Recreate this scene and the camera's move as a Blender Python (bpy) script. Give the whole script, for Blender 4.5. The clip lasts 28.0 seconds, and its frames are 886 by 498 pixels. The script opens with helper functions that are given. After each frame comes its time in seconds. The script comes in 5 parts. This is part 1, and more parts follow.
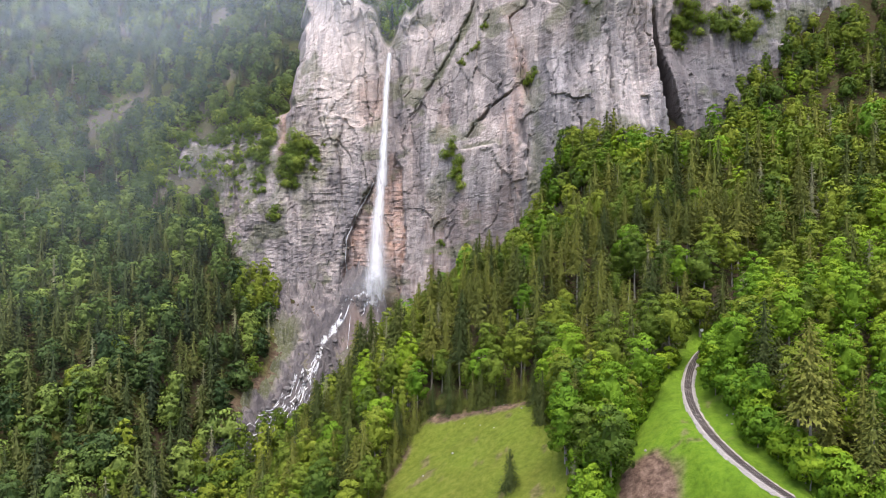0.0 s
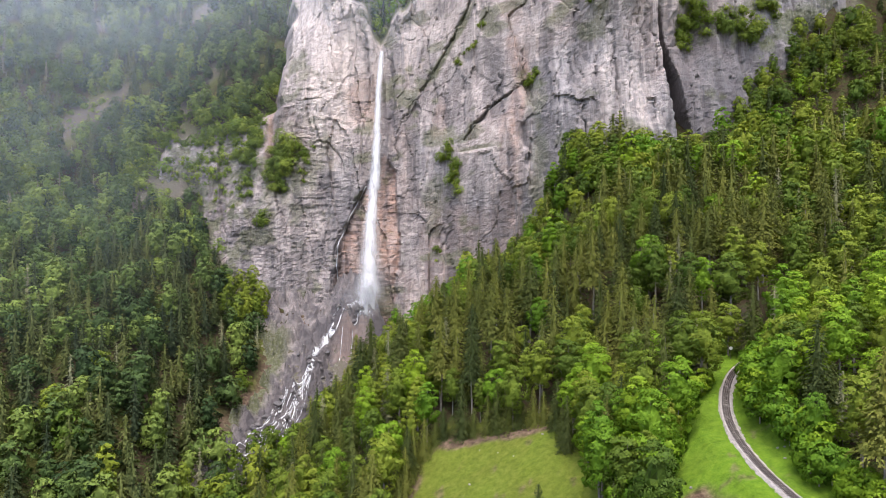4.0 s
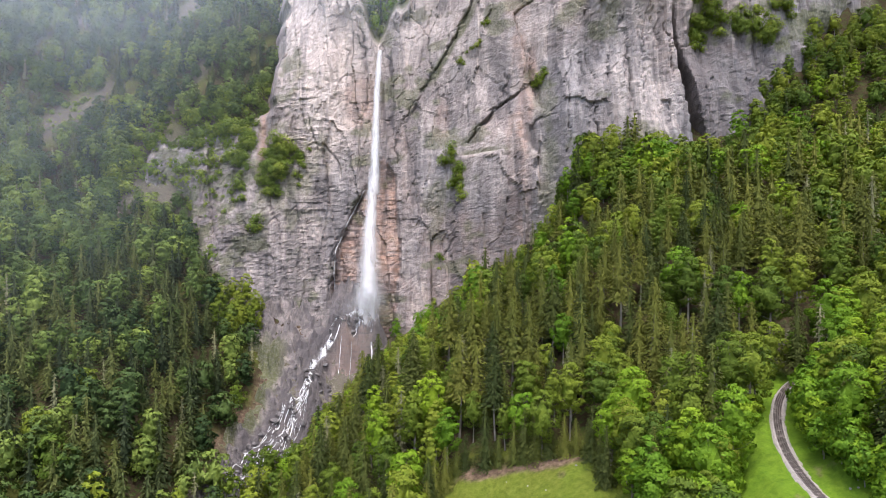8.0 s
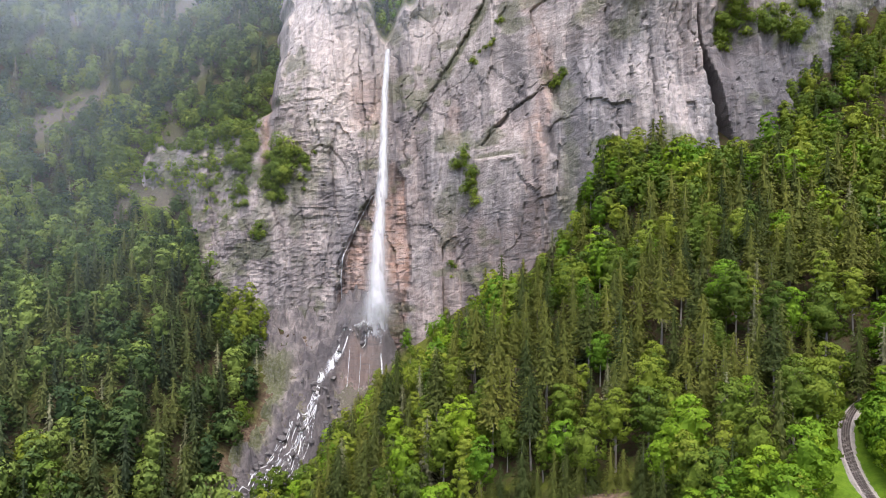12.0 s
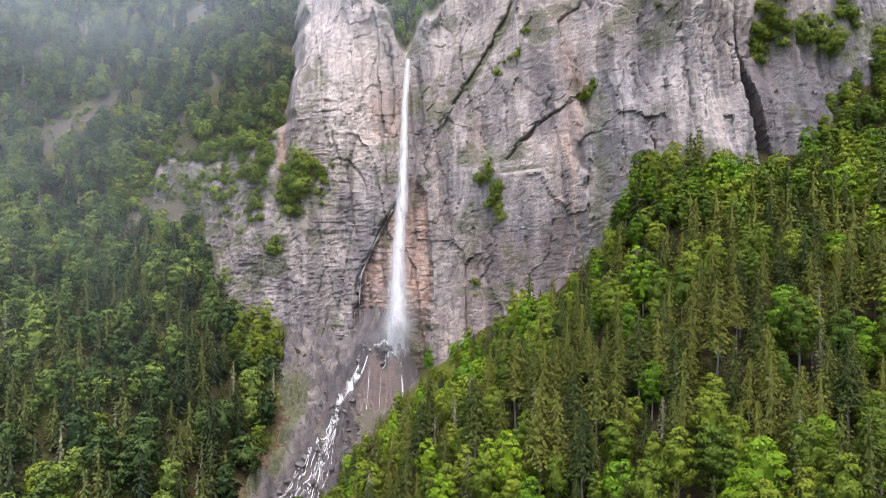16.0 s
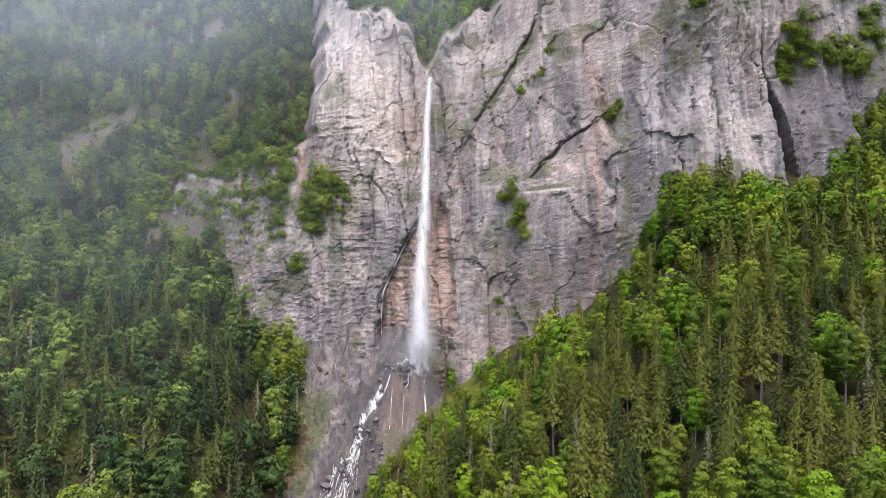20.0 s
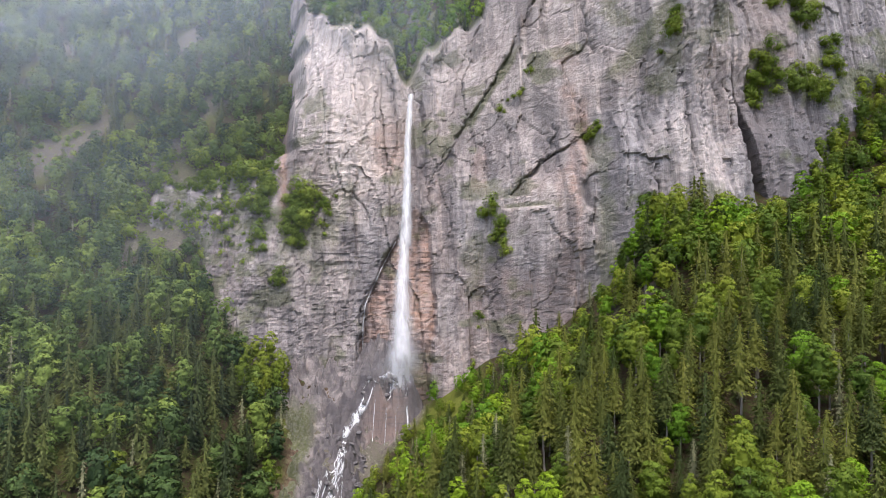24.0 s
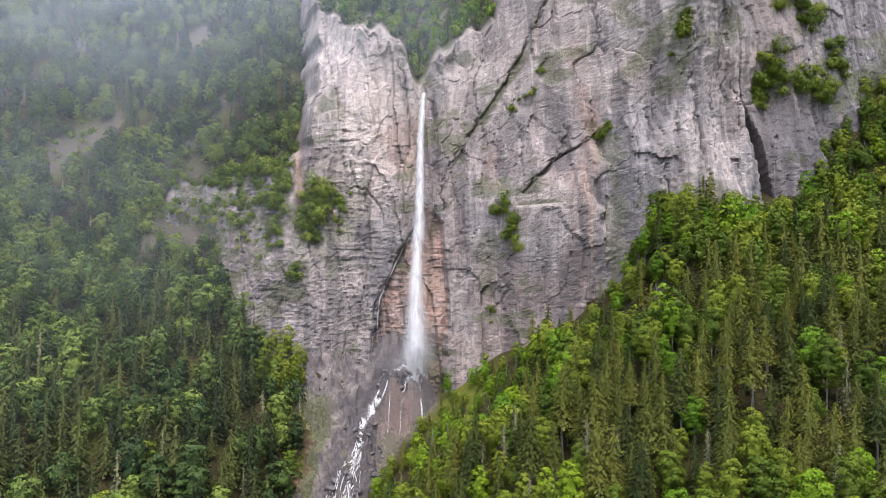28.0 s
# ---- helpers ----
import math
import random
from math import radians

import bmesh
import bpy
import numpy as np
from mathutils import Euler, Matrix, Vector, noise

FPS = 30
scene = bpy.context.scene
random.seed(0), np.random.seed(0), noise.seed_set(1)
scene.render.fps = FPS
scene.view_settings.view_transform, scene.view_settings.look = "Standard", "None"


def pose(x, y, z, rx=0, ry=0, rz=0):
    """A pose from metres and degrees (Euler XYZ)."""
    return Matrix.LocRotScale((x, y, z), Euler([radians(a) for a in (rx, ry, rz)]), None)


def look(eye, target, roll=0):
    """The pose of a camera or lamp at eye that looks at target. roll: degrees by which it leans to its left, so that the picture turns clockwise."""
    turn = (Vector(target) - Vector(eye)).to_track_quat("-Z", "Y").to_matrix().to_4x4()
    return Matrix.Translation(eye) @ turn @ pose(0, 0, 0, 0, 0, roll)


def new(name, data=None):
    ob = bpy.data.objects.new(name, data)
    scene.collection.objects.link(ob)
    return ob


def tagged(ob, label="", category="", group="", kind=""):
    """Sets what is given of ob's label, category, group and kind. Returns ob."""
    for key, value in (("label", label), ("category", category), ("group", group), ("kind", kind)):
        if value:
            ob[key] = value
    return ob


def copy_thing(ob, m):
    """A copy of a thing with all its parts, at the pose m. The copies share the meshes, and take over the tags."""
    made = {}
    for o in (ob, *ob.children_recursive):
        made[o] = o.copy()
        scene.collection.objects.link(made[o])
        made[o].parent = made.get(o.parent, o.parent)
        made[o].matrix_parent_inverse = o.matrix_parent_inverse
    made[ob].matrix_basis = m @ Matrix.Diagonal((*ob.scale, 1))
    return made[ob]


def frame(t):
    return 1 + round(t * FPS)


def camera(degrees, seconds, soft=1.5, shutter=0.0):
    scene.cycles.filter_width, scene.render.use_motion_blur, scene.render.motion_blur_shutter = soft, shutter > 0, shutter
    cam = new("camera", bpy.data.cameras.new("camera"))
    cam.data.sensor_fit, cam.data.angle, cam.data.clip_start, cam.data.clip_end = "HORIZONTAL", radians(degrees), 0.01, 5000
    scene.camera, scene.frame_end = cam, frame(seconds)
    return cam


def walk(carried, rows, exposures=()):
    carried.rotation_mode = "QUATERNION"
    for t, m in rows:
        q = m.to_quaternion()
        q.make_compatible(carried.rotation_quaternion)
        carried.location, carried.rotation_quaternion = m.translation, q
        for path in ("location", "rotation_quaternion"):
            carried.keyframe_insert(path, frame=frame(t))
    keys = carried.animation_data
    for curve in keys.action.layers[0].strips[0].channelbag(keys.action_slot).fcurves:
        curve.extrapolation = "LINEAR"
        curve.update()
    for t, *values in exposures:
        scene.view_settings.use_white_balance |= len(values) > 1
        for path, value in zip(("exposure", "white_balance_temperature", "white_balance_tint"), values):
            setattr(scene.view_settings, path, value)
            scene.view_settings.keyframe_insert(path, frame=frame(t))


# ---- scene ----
cam = camera(65.5, 28.0, 0.85)
EXPOSURE, SKY, SUN, SUN_UP, SUN_TURN, SUN_WIDE = 0.85, 0.21, 1.75, 70.0, 184.0, 45.0
METRES, EYE, TILT, LEAN, TURN = 120.0, 120.0, 0.0, 0.0, 0.0
ROWS = [
    (0.0, 0.0, 0.0, 0.0, 0.0, 0.0, -0.0),
    (0.5, -0.0106, 0.0164, 0.0043, -0.17, -0.0, 0.01),
    (1.0, -0.0225, 0.035, 0.0092, -0.35, -0.0, 0.03),
    (1.5, -0.0331, 0.0514, 0.0133, -0.53, 0.0, 0.04),
    (2.0, -0.0449, 0.0702, 0.0179, -0.78, 0.01, 0.05),
    (2.5, -0.0559, 0.0865, 0.0223, -1.05, 0.0, 0.06),
    (3.0, -0.0678, 0.1051, 0.0272, -1.33, -0.01, 0.06),
    (3.5, -0.0787, 0.1211, 0.0315, -1.57, -0.02, 0.07),
    (5.5, -0.1247, 0.1901, 0.0505, -2.46, -0.05, 0.12),
    (6.0, -0.1363, 0.2094, 0.0553, -2.61, -0.05, 0.12),
    (6.5, -0.1466, 0.2262, 0.0594, -2.75, -0.06, 0.13),
    (7.0, -0.1588, 0.2448, 0.0642, -2.92, -0.06, 0.13),
    (7.5, -0.1694, 0.2613, 0.0685, -3.07, -0.07, 0.14),
    (8.0, -0.1813, 0.2802, 0.073, -3.24, -0.07, 0.13),
    (8.5, -0.1927, 0.2959, 0.0777, -3.36, -0.08, 0.14),
    (9.0, -0.2041, 0.3153, 0.0823, -3.38, -0.09, 0.15),
    (9.5, -0.2147, 0.3315, 0.0864, -3.43, -0.09, 0.15),
    (10.0, -0.2261, 0.3503, 0.0915, -3.53, -0.1, 0.16),
    (10.5, -0.2366, 0.3671, 0.0957, -3.64, -0.1, 0.17),
    (11.0, -0.2477, 0.3862, 0.0998, -3.76, -0.1, 0.18),
    (11.5, -0.2581, 0.4027, 0.1045, -3.87, -0.12, 0.19),
    (13.5, -0.3029, 0.4732, 0.1228, -4.01, 0.01, 0.13),
    (14.0, -0.3147, 0.4898, 0.1274, -4.01, 0.08, 0.08),
    (14.5, -0.3245, 0.5038, 0.1321, -3.96, 0.16, 0.04),
    (15.0, -0.3372, 0.5171, 0.1374, -3.91, 0.34, 0.05),
    (15.5, -0.3482, 0.5268, 0.1412, -3.89, 0.48, -0.01),
    (16.0, -0.3611, 0.5359, 0.146, -3.88, 0.62, -0.06),
    (16.5, -0.3733, 0.5416, 0.1505, -3.83, 0.74, -0.11),
    (17.0, -0.3843, 0.5485, 0.1554, -3.74, 0.86, -0.14),
    (17.5, -0.3963, 0.5516, 0.1593, -3.71, 0.97, -0.18),
    (18.0, -0.4087, 0.5546, 0.164, -3.64, 1.08, -0.2),
    (18.5, -0.42, 0.5554, 0.1677, -3.61, 1.18, -0.23),
    (19.0, -0.4349, 0.555, 0.1731, -3.61, 1.29, -0.27),
    (19.5, -0.4461, 0.5537, 0.1764, -3.66, 1.39, -0.3),
    (20.0, -0.4592, 0.5507, 0.1814, -3.8, 1.47, -0.33),
    (20.5, -0.47, 0.5475, 0.185, -3.97, 1.56, -0.36),
    (22.5, -0.5197, 0.5248, 0.2023, -5.49, 1.85, -0.43),
    (23.0, -0.533, 0.5166, 0.2067, -6.03, 1.92, -0.46),
    (23.5, -0.5443, 0.5093, 0.21, -6.5, 2.0, -0.47),
    (24.0, -0.5581, 0.4995, 0.2144, -7.05, 2.07, -0.5),
    (24.5, -0.57, 0.4908, 0.2186, -7.53, 2.12, -0.5),
    (25.0, -0.5864, 0.4797, 0.2238, -7.77, 2.14, -0.5),
    (25.5, -0.5984, 0.4701, 0.2255, -7.69, 2.01, -0.48),
    (26.0, -0.6104, 0.4605, 0.2268, -7.61, 1.82, -0.45),
    (26.5, -0.6199, 0.4526, 0.2272, -7.54, 1.74, -0.48),
    (27.0, -0.6291, 0.445, 0.2268, -7.47, 1.67, -0.55),
    (27.5, -0.6365, 0.4388, 0.2268, -7.41, 1.58, -0.59),
    (28.0, -0.6436, 0.4325, 0.2268, -7.33, 1.48, -0.64),
]
walk(cam, [(t, pose(0, 0, EYE, TILT, LEAN, TURN) @ pose(METRES * x, METRES * y, METRES * z, 90 + pitch, roll, yaw)) for t, x, y, z, yaw, pitch, roll in ROWS], [(0.0, EXPOSURE + 0.12, 6250, 14), (28.0, EXPOSURE - 0.06, 6250, 14)])

# ---- world and sun ----
world = bpy.data.worlds.new("sky")
scene.world = world
world.use_nodes = True
wn = world.node_tree.nodes
sky = wn.new("ShaderNodeTexSky")
sky.sky_type, sky.sun_disc = "NISHITA", False
sky.sun_elevation, sky.sun_rotation = radians(SUN_UP), radians(SUN_TURN)
sky.air_density, sky.dust_density, sky.ozone_density = 1.0, 4.0, 1.0
wn["Background"].inputs["Strength"].default_value = SKY
world.node_tree.links.new(sky.outputs[0], wn["Background"].inputs["Color"])
sun = new("sun", bpy.data.lights.new("sun", "SUN"))
sun.data.energy, sun.data.angle, sun.data.color = SUN, radians(SUN_WIDE), (1.0, 0.965, 0.91)
away = Vector((math.sin(radians(SUN_TURN)) * math.cos(radians(SUN_UP)), math.cos(radians(SUN_TURN)) * math.cos(radians(SUN_UP)), math.sin(radians(SUN_UP))))
sun.matrix_world = look(away * 900, (0, 0, 0))


# ---- noise on arrays ----
def lattice(i, j, k, seed):
    h = (i.astype(np.int64) * 374761393 + j.astype(np.int64) * 668265263 + k.astype(np.int64) * 1440662683 + seed * 974711) & 0xFFFFFFFF
    h = ((h ^ (h >> 13)) * 1274126177) & 0xFFFFFFFF
    h = ((h ^ (h >> 15)) * 2246822519) & 0xFFFFFFFF
    return ((h ^ (h >> 16)) & 0xFFFFFF) / float(0xFFFFFF) * 2 - 1


def vnoise(x, y, z, seed=0):
    """Smooth noise between -1 and 1."""
    x, y, z = np.broadcast_arrays(np.asarray(x, float), np.asarray(y, float), np.asarray(z, float))
    i, j, k = np.floor(x), np.floor(y), np.floor(z)
    u, v, w = x - i, y - j, z - k
    u, v, w = (a * a * a * (a * (a * 6 - 15) + 10) for a in (u, v, w))
    out = 0
    for di in (0, 1):
        for dj in (0, 1):
            for dk in (0, 1):
                out = out + lattice(i + di, j + dj, k + dk, seed) * (u if di else 1 - u) * (v if dj else 1 - v) * (w if dk else 1 - w)
    return out


def fbm(x, y, z, octaves=4, seed=0, rough=0.5):
    out, a, f = 0, 1.0, 1.0
    for o in range(octaves):
        out = out + a * vnoise(np.asarray(x) * f + 17.3 * o, np.asarray(y) * f + 5.1 * o, np.asarray(z) * f, seed + o)
        a, f = a * rough, f * 2.03
    return out


def facets(x, z, sx, sz, seed):
    """Broken faces: for each cell an offset and a tilt; and how near its edge is."""
    u, v = x / sx, z / sz
    iu, iv = np.floor(u), np.floor(v)
    f1, f2, out = np.full(u.shape, 9.0), np.full(u.shape, 9.0), np.zeros(u.shape)
    for du in (-1, 0, 1):
        for dv in (-1, 0, 1):
            a, b = iu + du, iv + dv
            o = np.zeros(u.shape)
            px, pz = a + 0.5 + 0.42 * lattice(a, b, o, seed), b + 0.5 + 0.42 * lattice(a, b, o, seed + 1)
            dx, dz = u - px, v - pz
            d = np.hypot(dx, dz)
            val = lattice(a, b, o, seed + 2) + 1.1 * lattice(a, b, o, seed + 3) * dx + 1.1 * lattice(a, b, o, seed + 4) * dz
            near = d < f1
            f2 = np.where(near, f1, np.minimum(f2, d))
            out, f1 = np.where(near, val, out), np.where(near, d, f1)
    return out, f2 - f1


def step(a, b, v):
    s = np.clip((np.asarray(v, float) - a) / (b - a), 0, 1)
    return s * s * (3 - 2 * s)


# ---- materials ----
def material(name):
    m = bpy.data.materials.new(name)
    m.use_nodes = True
    t = m.node_tree
    return m, t.nodes, t.links, t.nodes["Principled BSDF"]


def node(nodes, kind, **values):
    n = nodes.new(kind)
    for key, value in values.items():
        n.inputs[key].default_value = value
    return n


def ramp(nodes, links, source, stops):
    n = nodes.new("ShaderNodeValToRGB")
    while len(n.color_ramp.elements) < len(stops):
        n.color_ramp.elements.new(0.5)
    for e, (p, c) in zip(n.color_ramp.elements, stops):
        e.position = p
        e.color = (*c, 1) if len(c) == 3 else c
    links.new(source, n.inputs[0])
    return n.outputs[0]


def mixed(nodes, links, fac, a, b, mode="MIX"):
    n = nodes.new("ShaderNodeMix")
    n.data_type, n.blend_type = "RGBA", mode
    for i, v in ((0, fac), (6, a), (7, b)):
        if isinstance(v, (int, float)):
            n.inputs[i].default_value = v
        elif isinstance(v, tuple):
            n.inputs[i].default_value = (*v, 1)
        else:
            links.new(v, n.inputs[i])
    return n.outputs[2]


def coords(nodes, links, scale):
    g = nodes.new("ShaderNodeNewGeometry")
    mp = nodes.new("ShaderNodeMapping")
    mp.inputs["Scale"].default_value = scale
    links.new(g.outputs["Position"], mp.inputs["Vector"])
    return mp.outputs[0]


def tex(nodes, links, vector, scale, detail=6, rough=0.6, distortion=0.0):
    n = node(nodes, "ShaderNodeTexNoise", Scale=scale, Detail=detail, Roughness=rough, Distortion=distortion)
    links.new(vector, n.inputs["Vector"])
    return n.outputs["Fac"]


def attr(nodes, name):
    n = nodes.new("ShaderNodeAttribute")
    n.attribute_name = name
    return n.outputs["Fac"]


def maths(nodes, links, op, a, b, clamp=False):
    n = nodes.new("ShaderNodeMath")
    n.operation, n.use_clamp = op, clamp
    for i, v in enumerate((a, b)):
        if isinstance(v, (int, float)):
            n.inputs[i].default_value = v
        else:
            links.new(v, n.inputs[i])
    return n.outputs[0]


def bump(nodes, links, height, bsdf, strength, distance):
    n = node(nodes, "ShaderNodeBump", Strength=strength, Distance=distance)
    links.new(height, n.inputs["Height"])
    links.new(n.outputs[0], bsdf.inputs["Normal"])


def rock_material():
    m, n, l, b = material("limestone")
    even = coords(n, l, (1, 1, 1))
    upright = coords(n, l, (1, 1, 0.16))
    layered = coords(n, l, (0.12, 0.12, 1))
    broad = tex(n, l, even, 0.022, 5, 0.6)
    streak = tex(n, l, upright, 0.22, 7, 0.65, 0.6)
    drip = tex(n, l, coords(n, l, (1, 1, 0.035)), 0.7, 6, 0.6, 0.3)
    strata = tex(n, l, layered, 0.75, 7, 0.7, 0.4)
    fine = tex(n, l, even, 0.9, 8, 0.7)
    grain = tex(n, l, even, 0.28, 8, 0.72, 0.8)
    col = ramp(n, l, broad, [(0.30, (0.188, 0.165, 0.158)), (0.48, (0.266, 0.231, 0.213)), (0.68, (0.368, 0.316, 0.284))])
    patch = tex(n, l, coords(n, l, (1, 1, 0.5)), 0.075, 6, 0.65, 1.0)
    col = mixed(n, l, ramp(n, l, patch, [(0.42, (0, 0, 0)), (0.62, (0.6, 0.6, 0.6))]), col, (0.47, 0.402, 0.356))
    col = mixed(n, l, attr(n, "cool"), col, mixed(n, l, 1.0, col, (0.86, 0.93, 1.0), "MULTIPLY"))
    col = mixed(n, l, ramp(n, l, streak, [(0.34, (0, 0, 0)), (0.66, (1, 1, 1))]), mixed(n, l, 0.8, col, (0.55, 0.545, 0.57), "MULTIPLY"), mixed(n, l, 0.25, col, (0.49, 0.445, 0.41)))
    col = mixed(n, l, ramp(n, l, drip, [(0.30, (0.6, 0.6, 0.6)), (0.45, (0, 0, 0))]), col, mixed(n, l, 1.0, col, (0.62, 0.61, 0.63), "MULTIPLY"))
    col = mixed(n, l, maths(n, l, "MULTIPLY", attr(n, "pale"), ramp(n, l, streak, [(0.30, (0.3, 0.3, 0.3)), (0.55, (1, 1, 1))])), col, (0.555, 0.478, 0.425))
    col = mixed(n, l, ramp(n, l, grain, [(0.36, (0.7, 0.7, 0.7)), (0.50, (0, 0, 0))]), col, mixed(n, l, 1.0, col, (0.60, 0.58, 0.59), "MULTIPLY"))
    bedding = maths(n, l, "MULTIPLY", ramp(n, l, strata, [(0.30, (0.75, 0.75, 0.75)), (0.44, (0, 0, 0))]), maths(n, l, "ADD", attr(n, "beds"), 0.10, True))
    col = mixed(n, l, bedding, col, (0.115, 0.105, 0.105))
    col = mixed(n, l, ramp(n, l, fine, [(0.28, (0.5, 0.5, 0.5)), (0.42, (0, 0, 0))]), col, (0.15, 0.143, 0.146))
    # Shade at the bottom of the great cracks, put into the rock colour.
    col = mixed(n, l, attr(n, "crack_shade"), col, (0.055, 0.052, 0.056))
    col = mixed(n, l, maths(n, l, "MULTIPLY", attr(n, "rust"), ramp(n, l, strata, [(0.35, (0.3, 0.3, 0.3)), (0.6, (1, 1, 1))])), col, (0.33, 0.205, 0.150))
    # Dark colour for wet rock, the chimney's painted shade and some darker faces.
    col = mixed(n, l, maths(n, l, "MULTIPLY", attr(n, "wet_and_shade"), 0.9), col, (0.085, 0.077, 0.079))
    moss = maths(n, l, "MULTIPLY", attr(n, "moss"), ramp(n, l, fine, [(0.3, (0.35, 0.35, 0.35)), (0.55, (1, 1, 1))]))
    col = mixed(n, l, moss, col, (0.082, 0.094, 0.034))
    l.new(col, b.inputs["Base Color"])
    b.inputs["Roughness"].default_value, b.inputs["Specular IOR Level"].default_value = 0.85, 0.2
    level = maths(n, l, "MULTIPLY", strata, maths(n, l, "ADD", maths(n, l, "MULTIPLY", attr(n, "beds"), 0.8), 0.12))
    h = maths(n, l, "ADD", maths(n, l, "ADD", level, maths(n, l, "MULTIPLY", drip, 0.5)), maths(n, l, "ADD", fine, maths(n, l, "ADD", grain, streak)))
    bump(n, l, h, b, 0.65, 1.1)
    return m


def ground_material():
    m, n, l, b = material("slope_ground")
    even = coords(n, l, (1, 1, 1))
    broad = tex(n, l, even, 0.03, 5, 0.6)
    fine = tex(n, l, even, 0.55, 8, 0.7)
    tiny = tex(n, l, even, 3.0, 6, 0.7)
    floor = ramp(n, l, fine, [(0.3, (0.022, 0.020, 0.010)), (0.48, (0.050, 0.034, 0.020)), (0.58, (0.040, 0.055, 0.015)), (0.70, (0.065, 0.095, 0.020))])
    lush = ramp(n, l, fine, [(0.28, (0.065, 0.118, 0.010)), (0.5, (0.100, 0.178, 0.013)), (0.72, (0.140, 0.222, 0.018))])
    dry = ramp(n, l, fine, [(0.28, (0.072, 0.086, 0.013)), (0.5, (0.104, 0.122, 0.018)), (0.72, (0.150, 0.150, 0.034))])
    grass = mixed(n, l, attr(n, "dry"), lush, dry)
    grass = mixed(n, l, ramp(n, l, tiny, [(0.35, (0.5, 0.5, 0.5)), (0.6, (0, 0, 0))]), grass, mixed(n, l, 0.8, grass, (0.62, 0.66, 0.5), "MULTIPLY"))
    earth = ramp(n, l, fine, [(0.36, (0.055, 0.036, 0.026)), (0.5, (0.115, 0.076, 0.055)), (0.66, (0.195, 0.138, 0.102))])
    scree = ramp(n, l, fine, [(0.36, (0.048, 0.042, 0.036)), (0.46, (0.135, 0.116, 0.098)), (0.54, (0.082, 0.080, 0.050)), (0.64, (0.22, 0.195, 0.172))])
    col = mixed(n, l, attr(n, "grass"), floor, grass)
    col = mixed(n, l, attr(n, "earth"), col, earth)
    col = mixed(n, l, attr(n, "scree"), col, scree)
    l.new(col, b.inputs["Base Color"])
    b.inputs["Roughness"].default_value, b.inputs["Specular IOR Level"].default_value = 0.95, 0.08
    bump(n, l, maths(n, l, "ADD", fine, maths(n, l, "MULTIPLY", tiny, 0.3)), b, 0.8, 0.8)
    return m


def leaf_material(name, dark, mid, light, clear=0.28):
    """Foliage: a tone for each tree and a small one for each spray of leaves."""
    m, n, l, b = material(name)
    info = n.new("ShaderNodeObjectInfo")
    geo = n.new("ShaderNodeNewGeometry")
    tone = maths(n, l, "FRACT", maths(n, l, "ADD", info.outputs["Random"], attr(n, "tint")), 0.0)
    tone = maths(n, l, "ADD", maths(n, l, "MULTIPLY", tone, 0.82), maths(n, l, "MULTIPLY", geo.outputs["Random Per Island"], 0.18))
    col = ramp(n, l, tone, [(0.08, dark), (0.5, mid), (0.95, light)])
    l.new(col, b.inputs["Base Color"])
    b.inputs["Roughness"].default_value = 0.6
    b.inputs["Specular IOR Level"].default_value = 0.12
    glow = n.new("ShaderNodeBsdfTranslucent")
    l.new(mixed(n, l, 1.0, col, (1.0, 1.0, 0.55), "MULTIPLY"), glow.inputs["Color"])
    mix = node(n, "ShaderNodeMixShader", Fac=clear)
    l.new(b.outputs[0], mix.inputs[1])
    l.new(glow.outputs[0], mix.inputs[2])
    l.new(mix.outputs[0], n["Material Output"].inputs["Surface"])
    return m


def plain_material(name, low, high, scale, rough=0.8, metal=0.0, relief=0.3, stretch=(1, 1, 1)):
    m, n, l, b = material(name)
    v = coords(n, l, stretch)
    f = tex(n, l, v, scale, 7, 0.65)
    col = ramp(n, l, f, [(0.3, low), (0.7, high)])
    info = n.new("ShaderNodeObjectInfo")
    shade = ramp(n, l, info.outputs["Random"], [(0.0, (0.78, 0.78, 0.78)), (1.0, (1.0, 1.0, 1.0))])
    l.new(mixed(n, l, 1.0, col, shade, "MULTIPLY"), b.inputs["Base Color"])
    b.inputs["Roughness"].default_value, b.inputs["Metallic"].default_value = rough, metal
    bump(n, l, f, b, relief, 0.3)
    return m


def water_material(name, thin, thick, stretch, tone=(0.86, 0.865, 0.87)):
    """White falling water: torn into strands, thinner towards the edges of its sheet."""
    m, n, l, b = material(name)
    v = coords(n, l, stretch)
    f = tex(n, l, v, 1.0, 7, 0.65, 0.5)
    cover = maths(n, l, "MULTIPLY", ramp(n, l, f, [(thin, (0, 0, 0)), (thick, (1, 1, 1))]), attr(n, "body"), True)
    b.inputs["Base Color"].default_value = (*tone, 1)
    b.inputs["Roughness"].default_value = 0.5
    clear = n.new("ShaderNodeBsdfTransparent")
    glow = n.new("ShaderNodeBsdfTranslucent")
    glow.inputs["Color"].default_value = (*tone, 1)
    white = node(n, "ShaderNodeMixShader", Fac=0.35)
    l.new(b.outputs[0], white.inputs[1])
    l.new(glow.outputs[0], white.inputs[2])
    mix = n.new("ShaderNodeMixShader")
    l.new(cover, mix.inputs[0])
    l.new(clear.outputs[0], mix.inputs[1])
    l.new(white.outputs[0], mix.inputs[2])
    l.new(mix.outputs[0], n["Material Output"].inputs["Surface"])
    return m


